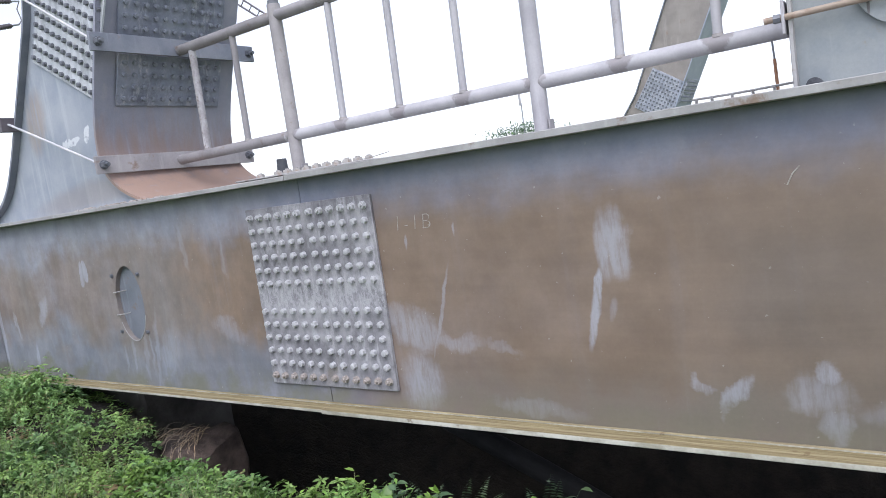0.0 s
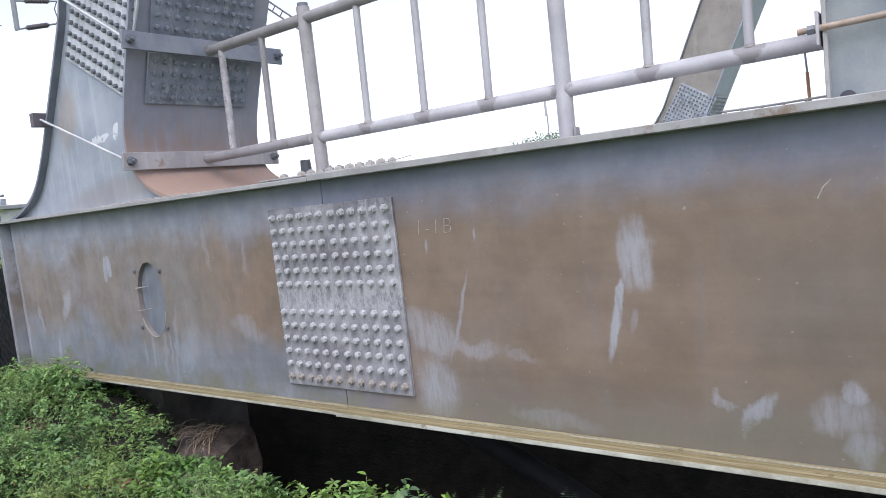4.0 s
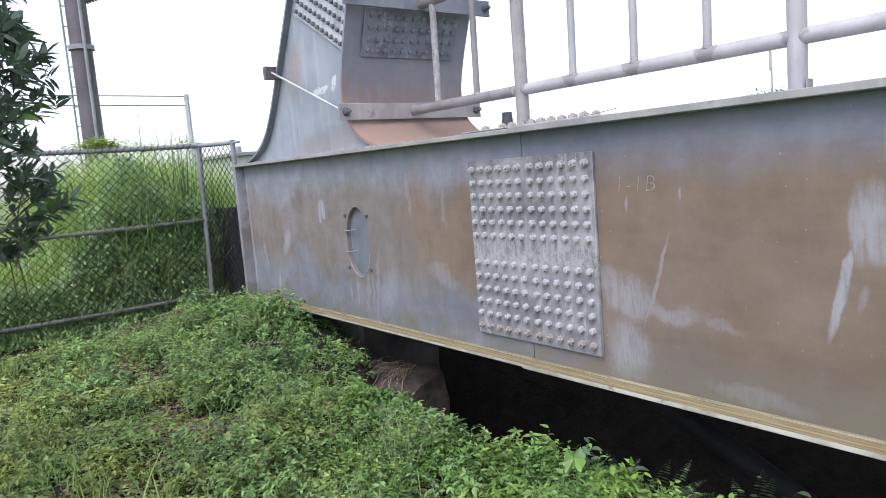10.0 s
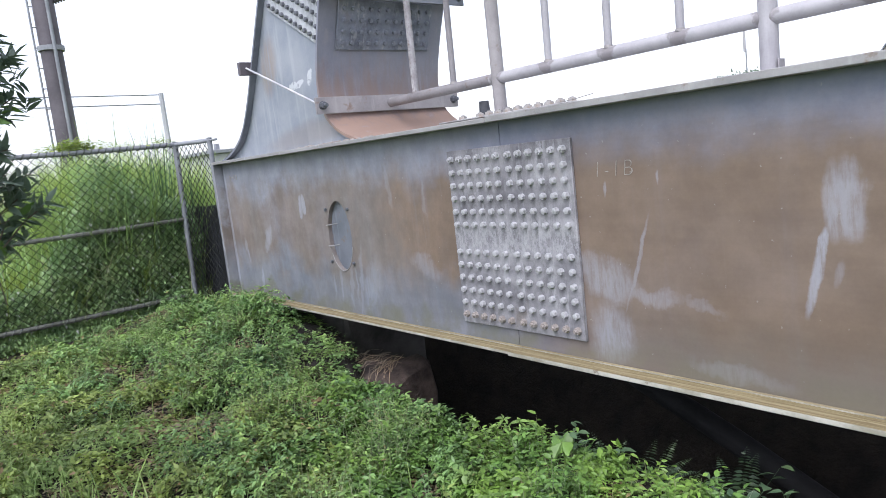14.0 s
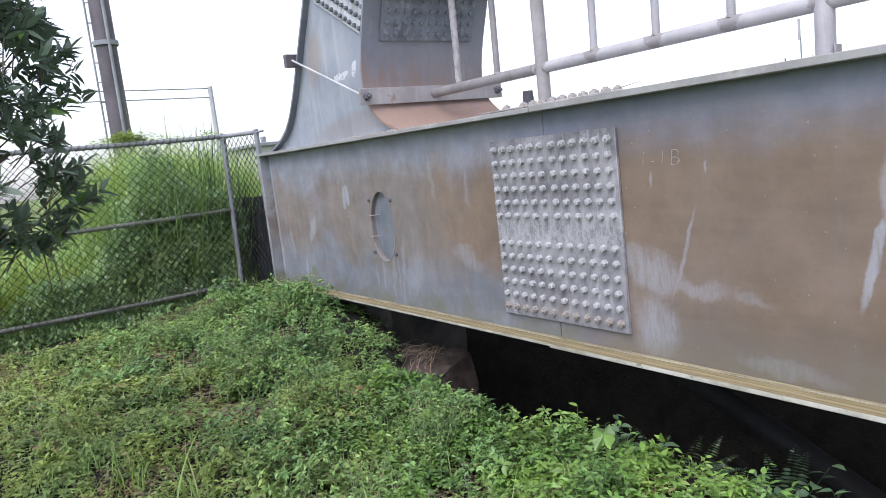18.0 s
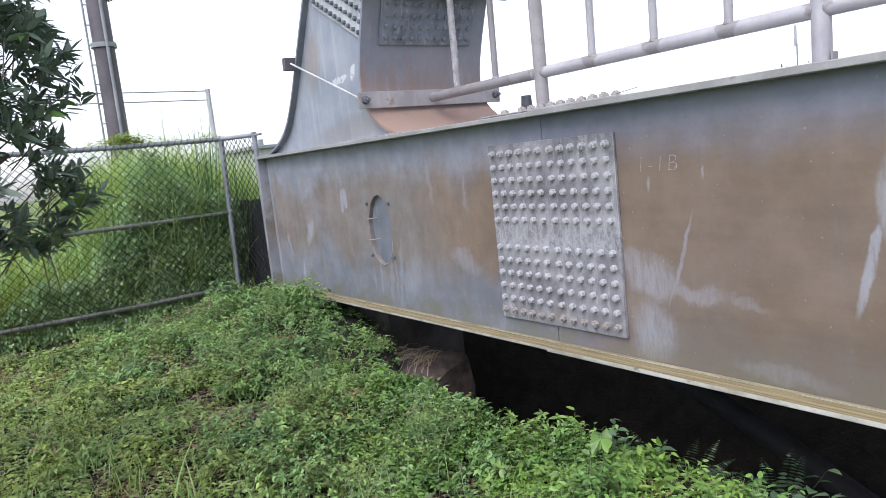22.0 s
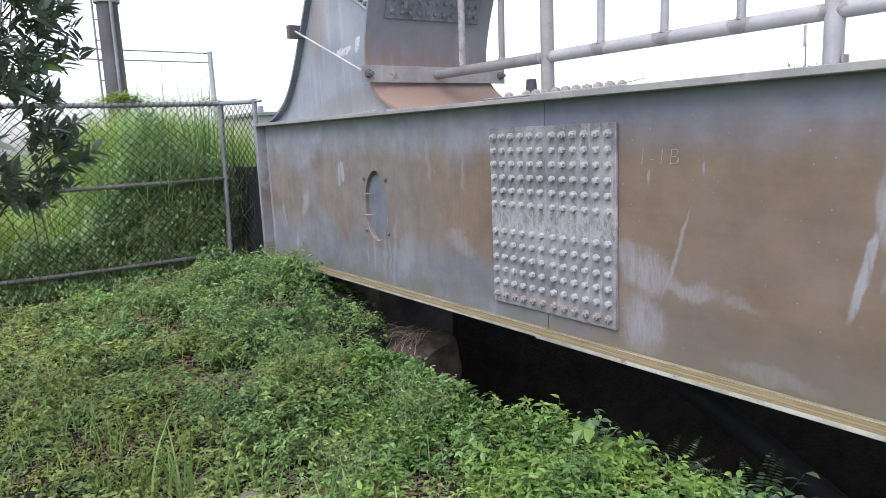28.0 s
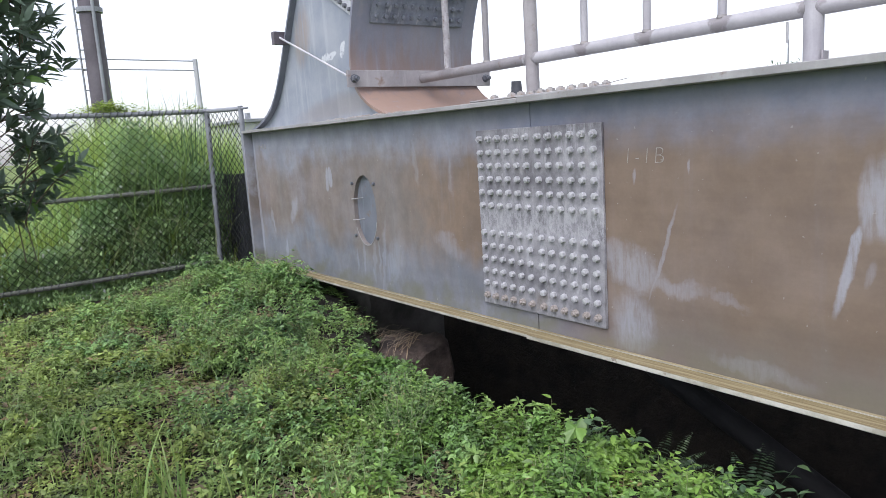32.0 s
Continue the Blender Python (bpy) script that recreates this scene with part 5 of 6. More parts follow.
def rosettes(m, per_area, leaves, size, seed, limit=None):
    """Rosettes of broad leaves over the hummocks: places, directions, lengths and widths."""
    r = np.random.RandomState(seed)
    who = np.concatenate([np.full(int(per_area * a[2] * a[2] * 3.14) + 3, i) for i, a in enumerate(m)])
    n = len(who)
    an, rad = r.uniform(0, 6.28, n), np.sqrt(r.rand(n)) * r.normal(1.0, 0.12, n)
    c = m[who]
    x, y = c[:, 0] + c[:, 2] * rad * np.cos(an), c[:, 1] + c[:, 2] * rad * np.sin(an)
    dome = np.sqrt(np.clip(1 - 0.92 * rad ** 2, 0.02, 1))
    z = ground_z(x, y) + c[:, 3] * dome * (1 - 0.5 * r.rand(n) ** 2.2) + 0.055 * np.maximum(r.normal(0, 1, n) - 0.9, 0) + 0.008
    keep = np.ones(n, bool) if limit is None else limit(x, y)
    x, y, z, an, rad = x[keep], y[keep], z[keep], an[keep], rad[keep]
    n = len(x)
    axis = unit(np.stack([np.cos(an) * rad * 0.7, np.sin(an) * rad * 0.7, np.ones(n)], -1) + r.normal(0, 0.28, (n, 3)))
    side = unit(np.cross(axis, np.array([0.3, 0.9, 0.2])))
    other = np.cross(axis, side)
    turn = r.uniform(0, 6.28, (n, 1)) + np.arange(leaves)[None] * (6.283 / leaves * 1.04) + r.uniform(-0.35, 0.35, (n, leaves))
    lift = r.uniform(-0.20, 0.55, (n, leaves))
    d = side[:, None] * np.cos(turn)[..., None] + other[:, None] * np.sin(turn)[..., None] + axis[:, None] * lift[..., None]
    p = np.stack([x, y, z], -1)[:, None] - axis[:, None] * (0.018 * r.rand(n, leaves))[..., None]
    length = (size * np.take(r.uniform(0.6, 1.45, len(m)), who[keep])[:, None] * r.uniform(0.7, 1.25, (n, 1)) * r.uniform(0.75, 1.2, (n, leaves))).ravel()
    return p.reshape(-1, 3), d.reshape(-1, 3), length, length * r.uniform(0.38, 0.58, len(length))


def gaps(x, y):
    strip = smooth(-4.62, -4.25, x + 0.10 * np.sin(5 * y)) + smooth(-0.75, -0.45, y)
    return (1 - 0.95 * smooth(0.04, 0.26, bare(x, y))) * np.clip(strip, 0.04, 1)


# low undergrowth between the hummocks
x, y = scatter(15000, -4.9, 4.2, -2.6, 0.25, 3)
lush = smooth(-1.9, -0.9, y + 0.25 * np.sin(1.6 * x) + 0.55 * smooth(0.2, 1.6, x))
keep = (np.random.RandomState(4).rand(len(x)) < 0.6 * lush * gaps(x, y)) & (y < brink_y(x) + 0.1)
x, y = x[keep], y[keep]
h = 0.03 + 0.07 * np.random.RandomState(5).rand(len(x))
p, d, l, w = sprigs(x, y, ground_z(x, y) - 0.01, h, 6, 0.022 + 0.024 * np.random.RandomState(6).rand(len(x)), 8)
weeds = new("leafy_weeds", leaf_mesh("leafy_weeds", p, d, l, w, LEAF, simple=True))
tagged(weeds, "low green leafy weeds between the hummocks of the bank", "weeds", kind="stuff")

# hummocks of leafy weeds on the bank, some leaning on the girder's end
bank_m = mounds(460, -4.75, 1.2, -2.3, 0.1, 0.05, 0.17, 0.03, 0.13, 201, lambda x, y: smooth(-2.0, -1.2, y + 0.25 * np.sin(1.6 * x)) * gaps(x, y) * (y < brink_y(x) + 0.02),
                ((-1.84, -0.34, 0.13, 0.27), (-2.06, -0.29, 0.15, 0.41), (-2.06, -0.30, 0.15, 0.34), (-2.22, -0.29, 0.15, 0.40), (-2.38, -0.29, 0.17, 0.42), (-2.38, -0.30, 0.18, 0.35), (-2.60, -0.30, 0.18, 0.36), (-2.85, -0.30, 0.18, 0.28), (-2.72, -0.30, 0.18, 0.31), (-3.02, -0.31, 0.19, 0.25), (-3.35, -0.34, 0.22, 0.17), (-2.25, -0.42, 0.20, 0.18), (-3.75, -0.25, 0.22, 0.15), (-2.0, -0.50, 0.2, 0.13), (-4.15, -0.3, 0.22, 0.12)))
brink_x = np.linspace(-0.95, 0.95, 13)
brink_m = np.stack([brink_x, brink_y(brink_x) - 0.05 + 0.03 * np.sin(9 * brink_x), np.full(13, 0.12), 0.07 + 0.09 * smooth(-0.1, 0.7, brink_x) + 0.03 * np.sin(7 * brink_x)], -1)
# a few larger clumps give the bank its lumps
lump_m = mounds(110, -4.3, 0.7, -2.2, -0.2, 0.11, 0.25, 0.12, 0.29, 207, lambda x, y: smooth(-2.2, -1.5, y + 0.25 * np.sin(1.6 * x)) * gaps(x, y) * (y < brink_y(x) - 0.22) * (0.35 + 0.65 * (x < -0.2)))
bank_m = np.concatenate([bank_m, lump_m, brink_m], 0)
p, d, l, w = rosettes(bank_m, 450, 6, 0.029, 202, lambda x, y: (y < brink_y(x) + 0.16) & ((y < -0.115) | (x < -3.65)))
hum = new("leafy_weeds", leaf_mesh("leafy_weeds", p, d, l, w, LEAF))
tagged(hum, "dense green leafy weeds in hummocks on the bank", "weeds", kind="stuff")

# upright leafy sprigs standing out of the hummocks
x, y = scatter(9000, -4.6, 1.0, -2.3, 0.0, 231)
clump = np.array([noise.noise(Vector((3.0 * a, 3.0 * b, 9.0))) for a, b in zip(x, y)])
keep = (np.random.RandomState(232).rand(len(x)) < smooth(-2.0, -1.1, y + 0.25 * np.sin(1.6 * x)) * gaps(x, y) * (0.06 + 0.94 * smooth(-0.12, 0.22, clump))) & (y < brink_y(x) - 0.02) & ((y < -0.14) | (x < -3.65))
x, y, clump = x[keep], y[keep], clump[keep]
h = (0.07 + 0.10 * np.random.RandomState(233).rand(len(x))) * (0.55 + 1.25 * smooth(-0.1, 0.4, clump)) * (0.42 + 0.58 * smooth(0.04, 0.40, brink_y(x) - y))
p, d, l, w = sprigs(x, y, ground_z(x, y), h, 9, 0.020 + 0.013 * np.random.RandomState(234).rand(len(x)), 235, 0.30, 0.25)
upright = new("leafy_weeds", leaf_mesh("leafy_weeds", p, d, l, w, LEAF, simple=True))
tagged(upright, "upright leafy green sprigs among the hummocks", "weeds", kind="stuff")
tagged(new("weed_stems", stems("weed_stems", x, y, ground_z(x, y), h, 235, VINE_STEM, 0.30)), "thin green stems of the weeds on the bank", "weeds", kind="stuff")

# brighter weeds along the brink
edge_m = mounds(420, -0.6, 4.4, -2.4, -0.2, 0.05, 0.16, 0.03, 0.13, 211, lambda x, y: (brink_y(x) - y > 0.0) * (brink_y(x) - y < 0.65 + 0.3 * np.sin(3 * x) + 0.5 * smooth(0.4, 1.4, x)) * (0.35 + 0.65 * gaps(x, y)))
p, d, l, w = rosettes(edge_m, 400, 6, 0.034, 212, lambda x, y: y < brink_y(x) + 0.10)
bright = new("bright_weeds", leaf_mesh("bright_weeds", p, d, l, w, LEAF_BRIGHT))
tagged(bright, "bright green broad-leaved weeds along the edge of the pit", "weeds", kind="stuff")
x, y = scatter(5200, -0.3, 3.4, -1.7, -0.2, 241)
off = brink_y(x) - y
clump = np.array([noise.noise(Vector((2.4 * a, 2.4 * b, 5.0))) for a, b in zip(x, y)])
keep = (off > -0.02) & (off < 0.75) & (np.random.RandomState(242).rand(len(x)) < 0.25 + 0.7 * smooth(-0.2, 0.3, clump)) & (np.random.RandomState(246).rand(len(x)) < smooth(-0.4, 0.5, x))
x, y, clump = x[keep], y[keep], clump[keep]
h = (0.05 + 0.09 * np.random.RandomState(243).rand(len(x))) * (0.8 + 0.6 * smooth(-0.1, 0.5, clump))
p, d, l, w = sprigs(x, y, ground_z(x, y), h, 9, 0.026 + 0.020 * np.random.RandomState(244).rand(len(x)), 245, 0.28, 0.25)
edge_up = new("bright_weeds", leaf_mesh("bright_weeds", p, d, l, w, LEAF_BRIGHT))
tagged(edge_up, "upright bright green sprigs along the edge of the pit", "weeds", kind="stuff")
tagged(new("weed_stems", stems("weed_stems", x, y, ground_z(x, y), h, 245, VINE_STEM, 0.28)), "thin green stems of the weeds along the pit", "weeds", kind="stuff")

# short olive weeds on the open ground
x, y = scatter(17000, -4.9, 3.2, -4.6, -0.6, 23)
keep = (np.random.RandomState(42).rand(len(x)) > 0.75 * smooth(0.18, 0.5, bare(x, y))) & (y < brink_y(x) - 0.2) & (np.random.RandomState(24).rand(len(x)) < (0.3 + 0.7 * smooth(-0.9, -1.7, y)) * (0.03 + 0.97 * smooth(-4.6, -4.1, x)))
x, y = x[keep], y[keep]
h = 0.02 + 0.06 * np.random.RandomState(25).rand(len(x))
p, d, l, w = sprigs(x, y, ground_z(x, y), h, 6, 0.022 + 0.026 * np.random.RandomState(26).rand(len(x)), 28, 0.5, 0.1)
short = new("short_weeds", leaf_mesh("short_weeds", p, d, l, w, LEAF_OLIVE, simple=True))
tagged(short, "short olive and yellowish weeds over patchy soil", "weeds", kind="stuff")
# the same weeds thinning out over the wider ground
x, y = scatter(26000, -4.9, 9.0, -9.0, -0.9, 29)
away = np.maximum(np.maximum(x - 3.2, -4.6 - y), 0)
keep = (away > 0) & (np.random.RandomState(30).rand(len(x)) < smooth(4.2, 0.0, away) * (0.25 + 0.75 * smooth(0.35, 0.0, bare(x, y)))) & (y < brink_y(x) - 0.3)
x, y = x[keep], y[keep]
p, d, l, w = sprigs(x, y, ground_z(x, y), 0.02 + 0.06 * np.random.RandomState(31).rand(len(x)), 6, 0.022 + 0.026 * np.random.RandomState(32).rand(len(x)), 33, 0.5, 0.1)
outer = new("short_weeds", leaf_mesh("short_weeds", p, d, l, w, LEAF_OLIVE, simple=True))
tagged(outer, "short yellowish weeds thinning out over the grass", "weeds", kind="stuff")
open_m = mounds(620, -4.75, 3.0, -4.4, -1.0, 0.06, 0.19, 0.03, 0.10, 221, lambda x, y: smooth(-0.9, -1.5, y + 0.25 * np.sin(1.6 * x)) * gaps(x, y) * smooth(-4.7, -4.0, x))
wide_m = mounds(900, -4.75, 7.5, -7.5, -1.2, 0.06, 0.22, 0.03, 0.10, 223, lambda x, y: np.maximum(smooth(2.2, 3.2, x) * smooth(8.0, 5.0, x), smooth(-4.0, -4.8, y) * smooth(7.5, 4.0, x)) * smooth(-7.5, -5.5, y) * smooth(-0.9, -1.9, y) * gaps(x, y) * (np.hypot(x - 3.3, y + 2.8) > 0.55))
open_m = np.concatenate([open_m, wide_m], 0)
p, d, l, w = rosettes(open_m, 560, 6, 0.031, 222)
low = new("short_weeds", leaf_mesh("short_weeds", p, d, l, w, LEAF_OLIVE, simple=True))
tagged(low, "low yellow-green broad-leaved weeds on the open ground", "weeds", kind="stuff")


def blades(name, x, y, z, height, width, bend_by, material, seed, segs=5):
    """Grass blades as tapered, bent strips."""
    r = np.random.RandomState(seed)
    n = len(x)
    an = r.uniform(0, 6.28, n)
    lean = np.stack([np.cos(an), np.sin(an)], 1)
    side = np.stack([-np.sin(an + r.uniform(-1, 1, n)), np.cos(an)], 1)
    b = bend_by * r.uniform(0.3, 1.3, n)
    rows = []
    for k in range(segs + 1):
        f = k / segs
        off = lean * (b * height * f ** 2)[:, None]
        zz = z + height * (f - 0.35 * np.minimum(b, 1.4) * f ** 2.5)
        wd = (width * (1 - f) ** 0.7 + 0.0006)[:, None] * side / 2
        rows.append(np.stack([np.concatenate([np.stack([x, y], 1) + off - wd, zz[:, None]], 1), np.concatenate([np.stack([x, y], 1) + off + wd, zz[:, None]], 1)], 1))
    verts = np.stack(rows, 1).reshape(-1, 3)
    per = 2 * (segs + 1)
    base = (np.arange(n) * per)[:, None]
    faces = np.concatenate([base + [[2 * k, 2 * k + 1, 2 * k + 3, 2 * k + 2]] for k in range(segs)], 0)
    return from_arrays(name, verts, faces, material)


x, y = scatter(8000, -4.7, 3.0, -4.4, -0.9, 33)
keep = (np.random.RandomState(34).rand(len(x)) < 0.25 + 0.75 * smooth(-1.6, -2.4, y)) & (x > -4.2)
x, y = x[keep], y[keep]
h = 0.07 + 0.16 * np.random.RandomState(35).rand(len(x)) ** 2
tuft = new("short_grass", blades("short_grass", x, y, ground_z(x, y), h, np.full(len(x), 0.006), 0.8, GRASS, 36))
tagged(tuft, "thin short grass blades among the weeds", "grass", kind="stuff")


def grass_tuft(at, n, h, w, seed, label, mat=GRASS):
    r = np.random.RandomState(seed)
    x, y = at[0] + r.normal(0, 0.035, n), at[1] + r.normal(0, 0.035, n)
    ob = new("grass_tuft", blades("grass_tuft", x, y, ground_z(x, y), h * r.uniform(0.55, 1.1, n), np.full(n, w), 0.6, mat, seed + 1, 7))
    return tagged(ob, label, "grass tuft", "grass tufts")


for i, (tx, ty, tn, th, tw) in enumerate(((0.24, -2.14, 7, 0.50, 0.015), (0.31, -2.06, 6, 0.40, 0.013), (0.08, -2.20, 12, 0.32, 0.007), (0.16, -2.24, 10, 0.30, 0.006),
                                          (-0.35, -2.28, 14, 0.26, 0.006), (-1.4, -2.35, 16, 0.24, 0.006), (0.50, -1.86, 6, 0.32, 0.010), (0.80, -1.60, 6, 0.26, 0.010),
                                          (-0.75, -2.40, 14, 0.24, 0.006), (0.62, -1.78, 5, 0.30, 0.009), (-0.05, -2.33, 12, 0.28, 0.007), (0.95, -1.66, 5, 0.24, 0.009))):
    grass_tuft((tx, ty), tn, th, tw, 400 + 7 * i, "slender light green grass tuft with bent blades")

# tall reeds behind the fence
x, y = scatter(6000, -7.2, -5.2, -3.2, 1.6, 53)
dens = 0.12 + 0.88 * np.exp(-((y + 0.45) / 0.75) ** 2)
keep = np.random.RandomState(54).rand(len(x)) < dens
x, y = x[keep], y[keep]
h = 1.15 + 1.35 * np.exp(-((y + 0.5) / 0.8) ** 2) * np.random.RandomState(55).rand(len(x)) + 0.35 * np.random.RandomState(56).rand(len(x))
reeds = new("tall_grass", blades("tall_grass", x, y, np.full(len(x), -0.5), h, np.full(len(x), 0.017), 0.55, REED, 57, 8))
tagged(reeds, "tall light green grass behind the fence", "grass", kind="stuff")

# a denser stand of pale grass further back
x, y = scatter(7000, -8.4, -6.2, -1.25, 0.9, 58)
h = 1.55 + 0.65 * np.random.RandomState(59).rand(len(x)) + 0.25 * np.exp(-((y + 0.3) / 0.5) ** 2)
stand = new("tall_grass", blades("tall_grass", x, y, np.full(len(x), -0.5), h, np.full(len(x), 0.022), 0.35, GRASS_PALE, 60, 6))
tagged(stand, "dense stand of tall yellow-green grass beyond the fence", "grass", kind="stuff")

# blue-green reed clumps, their tips above the top rail
r = np.random.RandomState(261)
for cy, count, top in ((-0.07, 34, F_TOP + 0.93), (-0.42, 16, F_TOP + 0.88), (-0.26, 16, F_TOP + 0.55), (0.22, 14, F_TOP + 0.50), (-0.75, 12, F_TOP + 0.45)):
    n = count
    x, y = -5.35 + r.normal(0, 0.07, n), cy + r.normal(0, 0.06, n)
    clump = new("reed_clump", blades("reed_clump", x, y, np.full(n, -0.5), top * r.uniform(0.80, 1.03, n), np.full(n, 0.024), 0.20, REED_BLUE, 262 + n, 8))
    tagged(clump, "upright blue-green reeds close behind the fence", "reeds", "reed clumps")

# low grass behind the fence
x, y = scatter(36000, -14.0, -5.1, -6.5, 4.0, 63)
h = 0.40 + 0.75 * np.random.RandomState(64).rand(len(x))
meadow = new("meadow_grass", blades("meadow_grass", x, y, ground_z(x, y), h, np.full(len(x), 0.012), 0.9, GRASS_LIT, 65, 4))
tagged(meadow, "yellow-green sunlit grass beyond the fence", "grass", kind="stuff")

# near grass seen through the fence
x, y = scatter(8000, -6.6, -5.28, -4.6, -0.9, 67)
keep = np.random.RandomState(66).rand(len(x)) < smooth(-0.9, -1.7, y)
x, y = x[keep], y[keep]
h = 0.40 + 0.65 * np.random.RandomState(68).rand(len(x))
near = new("meadow_grass", blades("meadow_grass", x, y, ground_z(x, y), h, np.full(len(x), 0.013), 0.8, GRASS_LIT, 69, 5))
tagged(near, "yellow-green grass close behind the fence", "grass", kind="stuff")

# bushy vines behind and on the fence
r = np.random.RandomState(70)
n = 9400
y = np.concatenate([r.uniform(-2.1, 0.10, n - 1500), r.uniform(-4.8, -1.5, 1500)])
top = 0.52 + 0.40 * np.exp(-((y + 0.40) / 0.80) ** 2) + 0.25 * np.array([noise.noise(Vector((1.7 * a, 3.0, 0))) for a in y]) - 0.55 * smooth(-0.9, -2.0, y)
top = top + 0.50 * np.exp(-((y + 0.85) / 0.45) ** 2) * (r.rand(n) > 0.6)
z = -0.44 + (top + 0.44) * r.rand(n) ** 1.0
lump = np.array([noise.noise(Vector((5.5 * a, 5.5 * b, 2.0))) for a, b in zip(y, z)])
x = fence_x(z) - 0.06 - 0.30 * smooth(0.15, -0.35, lump) - np.abs(r.normal(0, 0.06, n))
k = 9
p = np.repeat(np.stack([x, y, z], -1), k, 0) + r.normal(0, 1, (n * k, 3)) * [0.022, 0.055, 0.055]
d = np.stack([r.uniform(0.3, 1.0, n * k), r.normal(0, 0.7, n * k), r.normal(-0.75, 0.40, n * k)], -1)
l = np.repeat(0.030 + 0.026 * r.rand(n), k) * r.uniform(0.7, 1.25, n * k)
w = l * r.uniform(0.38, 0.60, n * k)
vines = new("fence_vines", leaf_mesh("fence_vines", p, d, l, w, LEAF_DARK, simple=True))
tagged(vines, "dark leafy vines with small white flowers growing through the fence", "vines", kind="stuff")
n = 420
y = np.concatenate([r.normal(-1.04, 0.13, 260), r.uniform(-1.4, 0.1, n - 260)])
hang = np.abs(r.normal(0, 0.05, n))
z = F_TOP + 0.05 + r.normal(0, 0.02, n) - hang + 0.05 * np.exp(-((y + 1.05) / 0.13) ** 2)
p, d, l, w = sprigs(FX + r.normal(0, 0.03, n), y, z - 0.05, np.full(n, 0.08), 5, 0.022 + 0.018 * r.rand(n), 72, 0.8)
creeper = new("top_rail_creeper", leaf_mesh("top_rail_creeper", p, d, l, w, GRASS_LIT))
tagged(creeper, "pale yellow-green creeper over the top rail", "vines", kind="stuff")
# bare runners of the vines
bm = bmesh.new()
rv = random.Random(5)
for i in range(12):
    y0, slope, rise = rv.uniform(-1.5, 0.0), rv.uniform(-0.09, 0.09), rv.uniform(0.7, 1.5)
    pts = [(FX - 0.02 + 0.04 * math.sin(k + i), y0 + slope * k + 0.02 * math.sin(2.1 * k + i), -0.3 + rise * (k / 7) ** 0.8 - 0.25 * (k / 7) ** 3) for k in range(8)]
    bend(pts, 0.0030, 4, bm)
runners = part("vine_stems", bm, VINE_STEM)
tagged(runners, "thin pale dry vine stems on the fence", "vines", kind="stuff")

# long reed blades rising over the top rail
for i, (ty, tn, th) in enumerate(((-0.42, 9, 2.25), (-0.55, 7, 2.2), (-1.0, 8, 2.15), (-0.80, 4, 2.1), (-0.30, 4, 2.0))):
    grass_tuft((-5.5, ty), tn, th, 0.016, 500 + 5 * i, "tall reed blades rising over the fence rail", GRASS_LIT if i == 2 else GRASS)


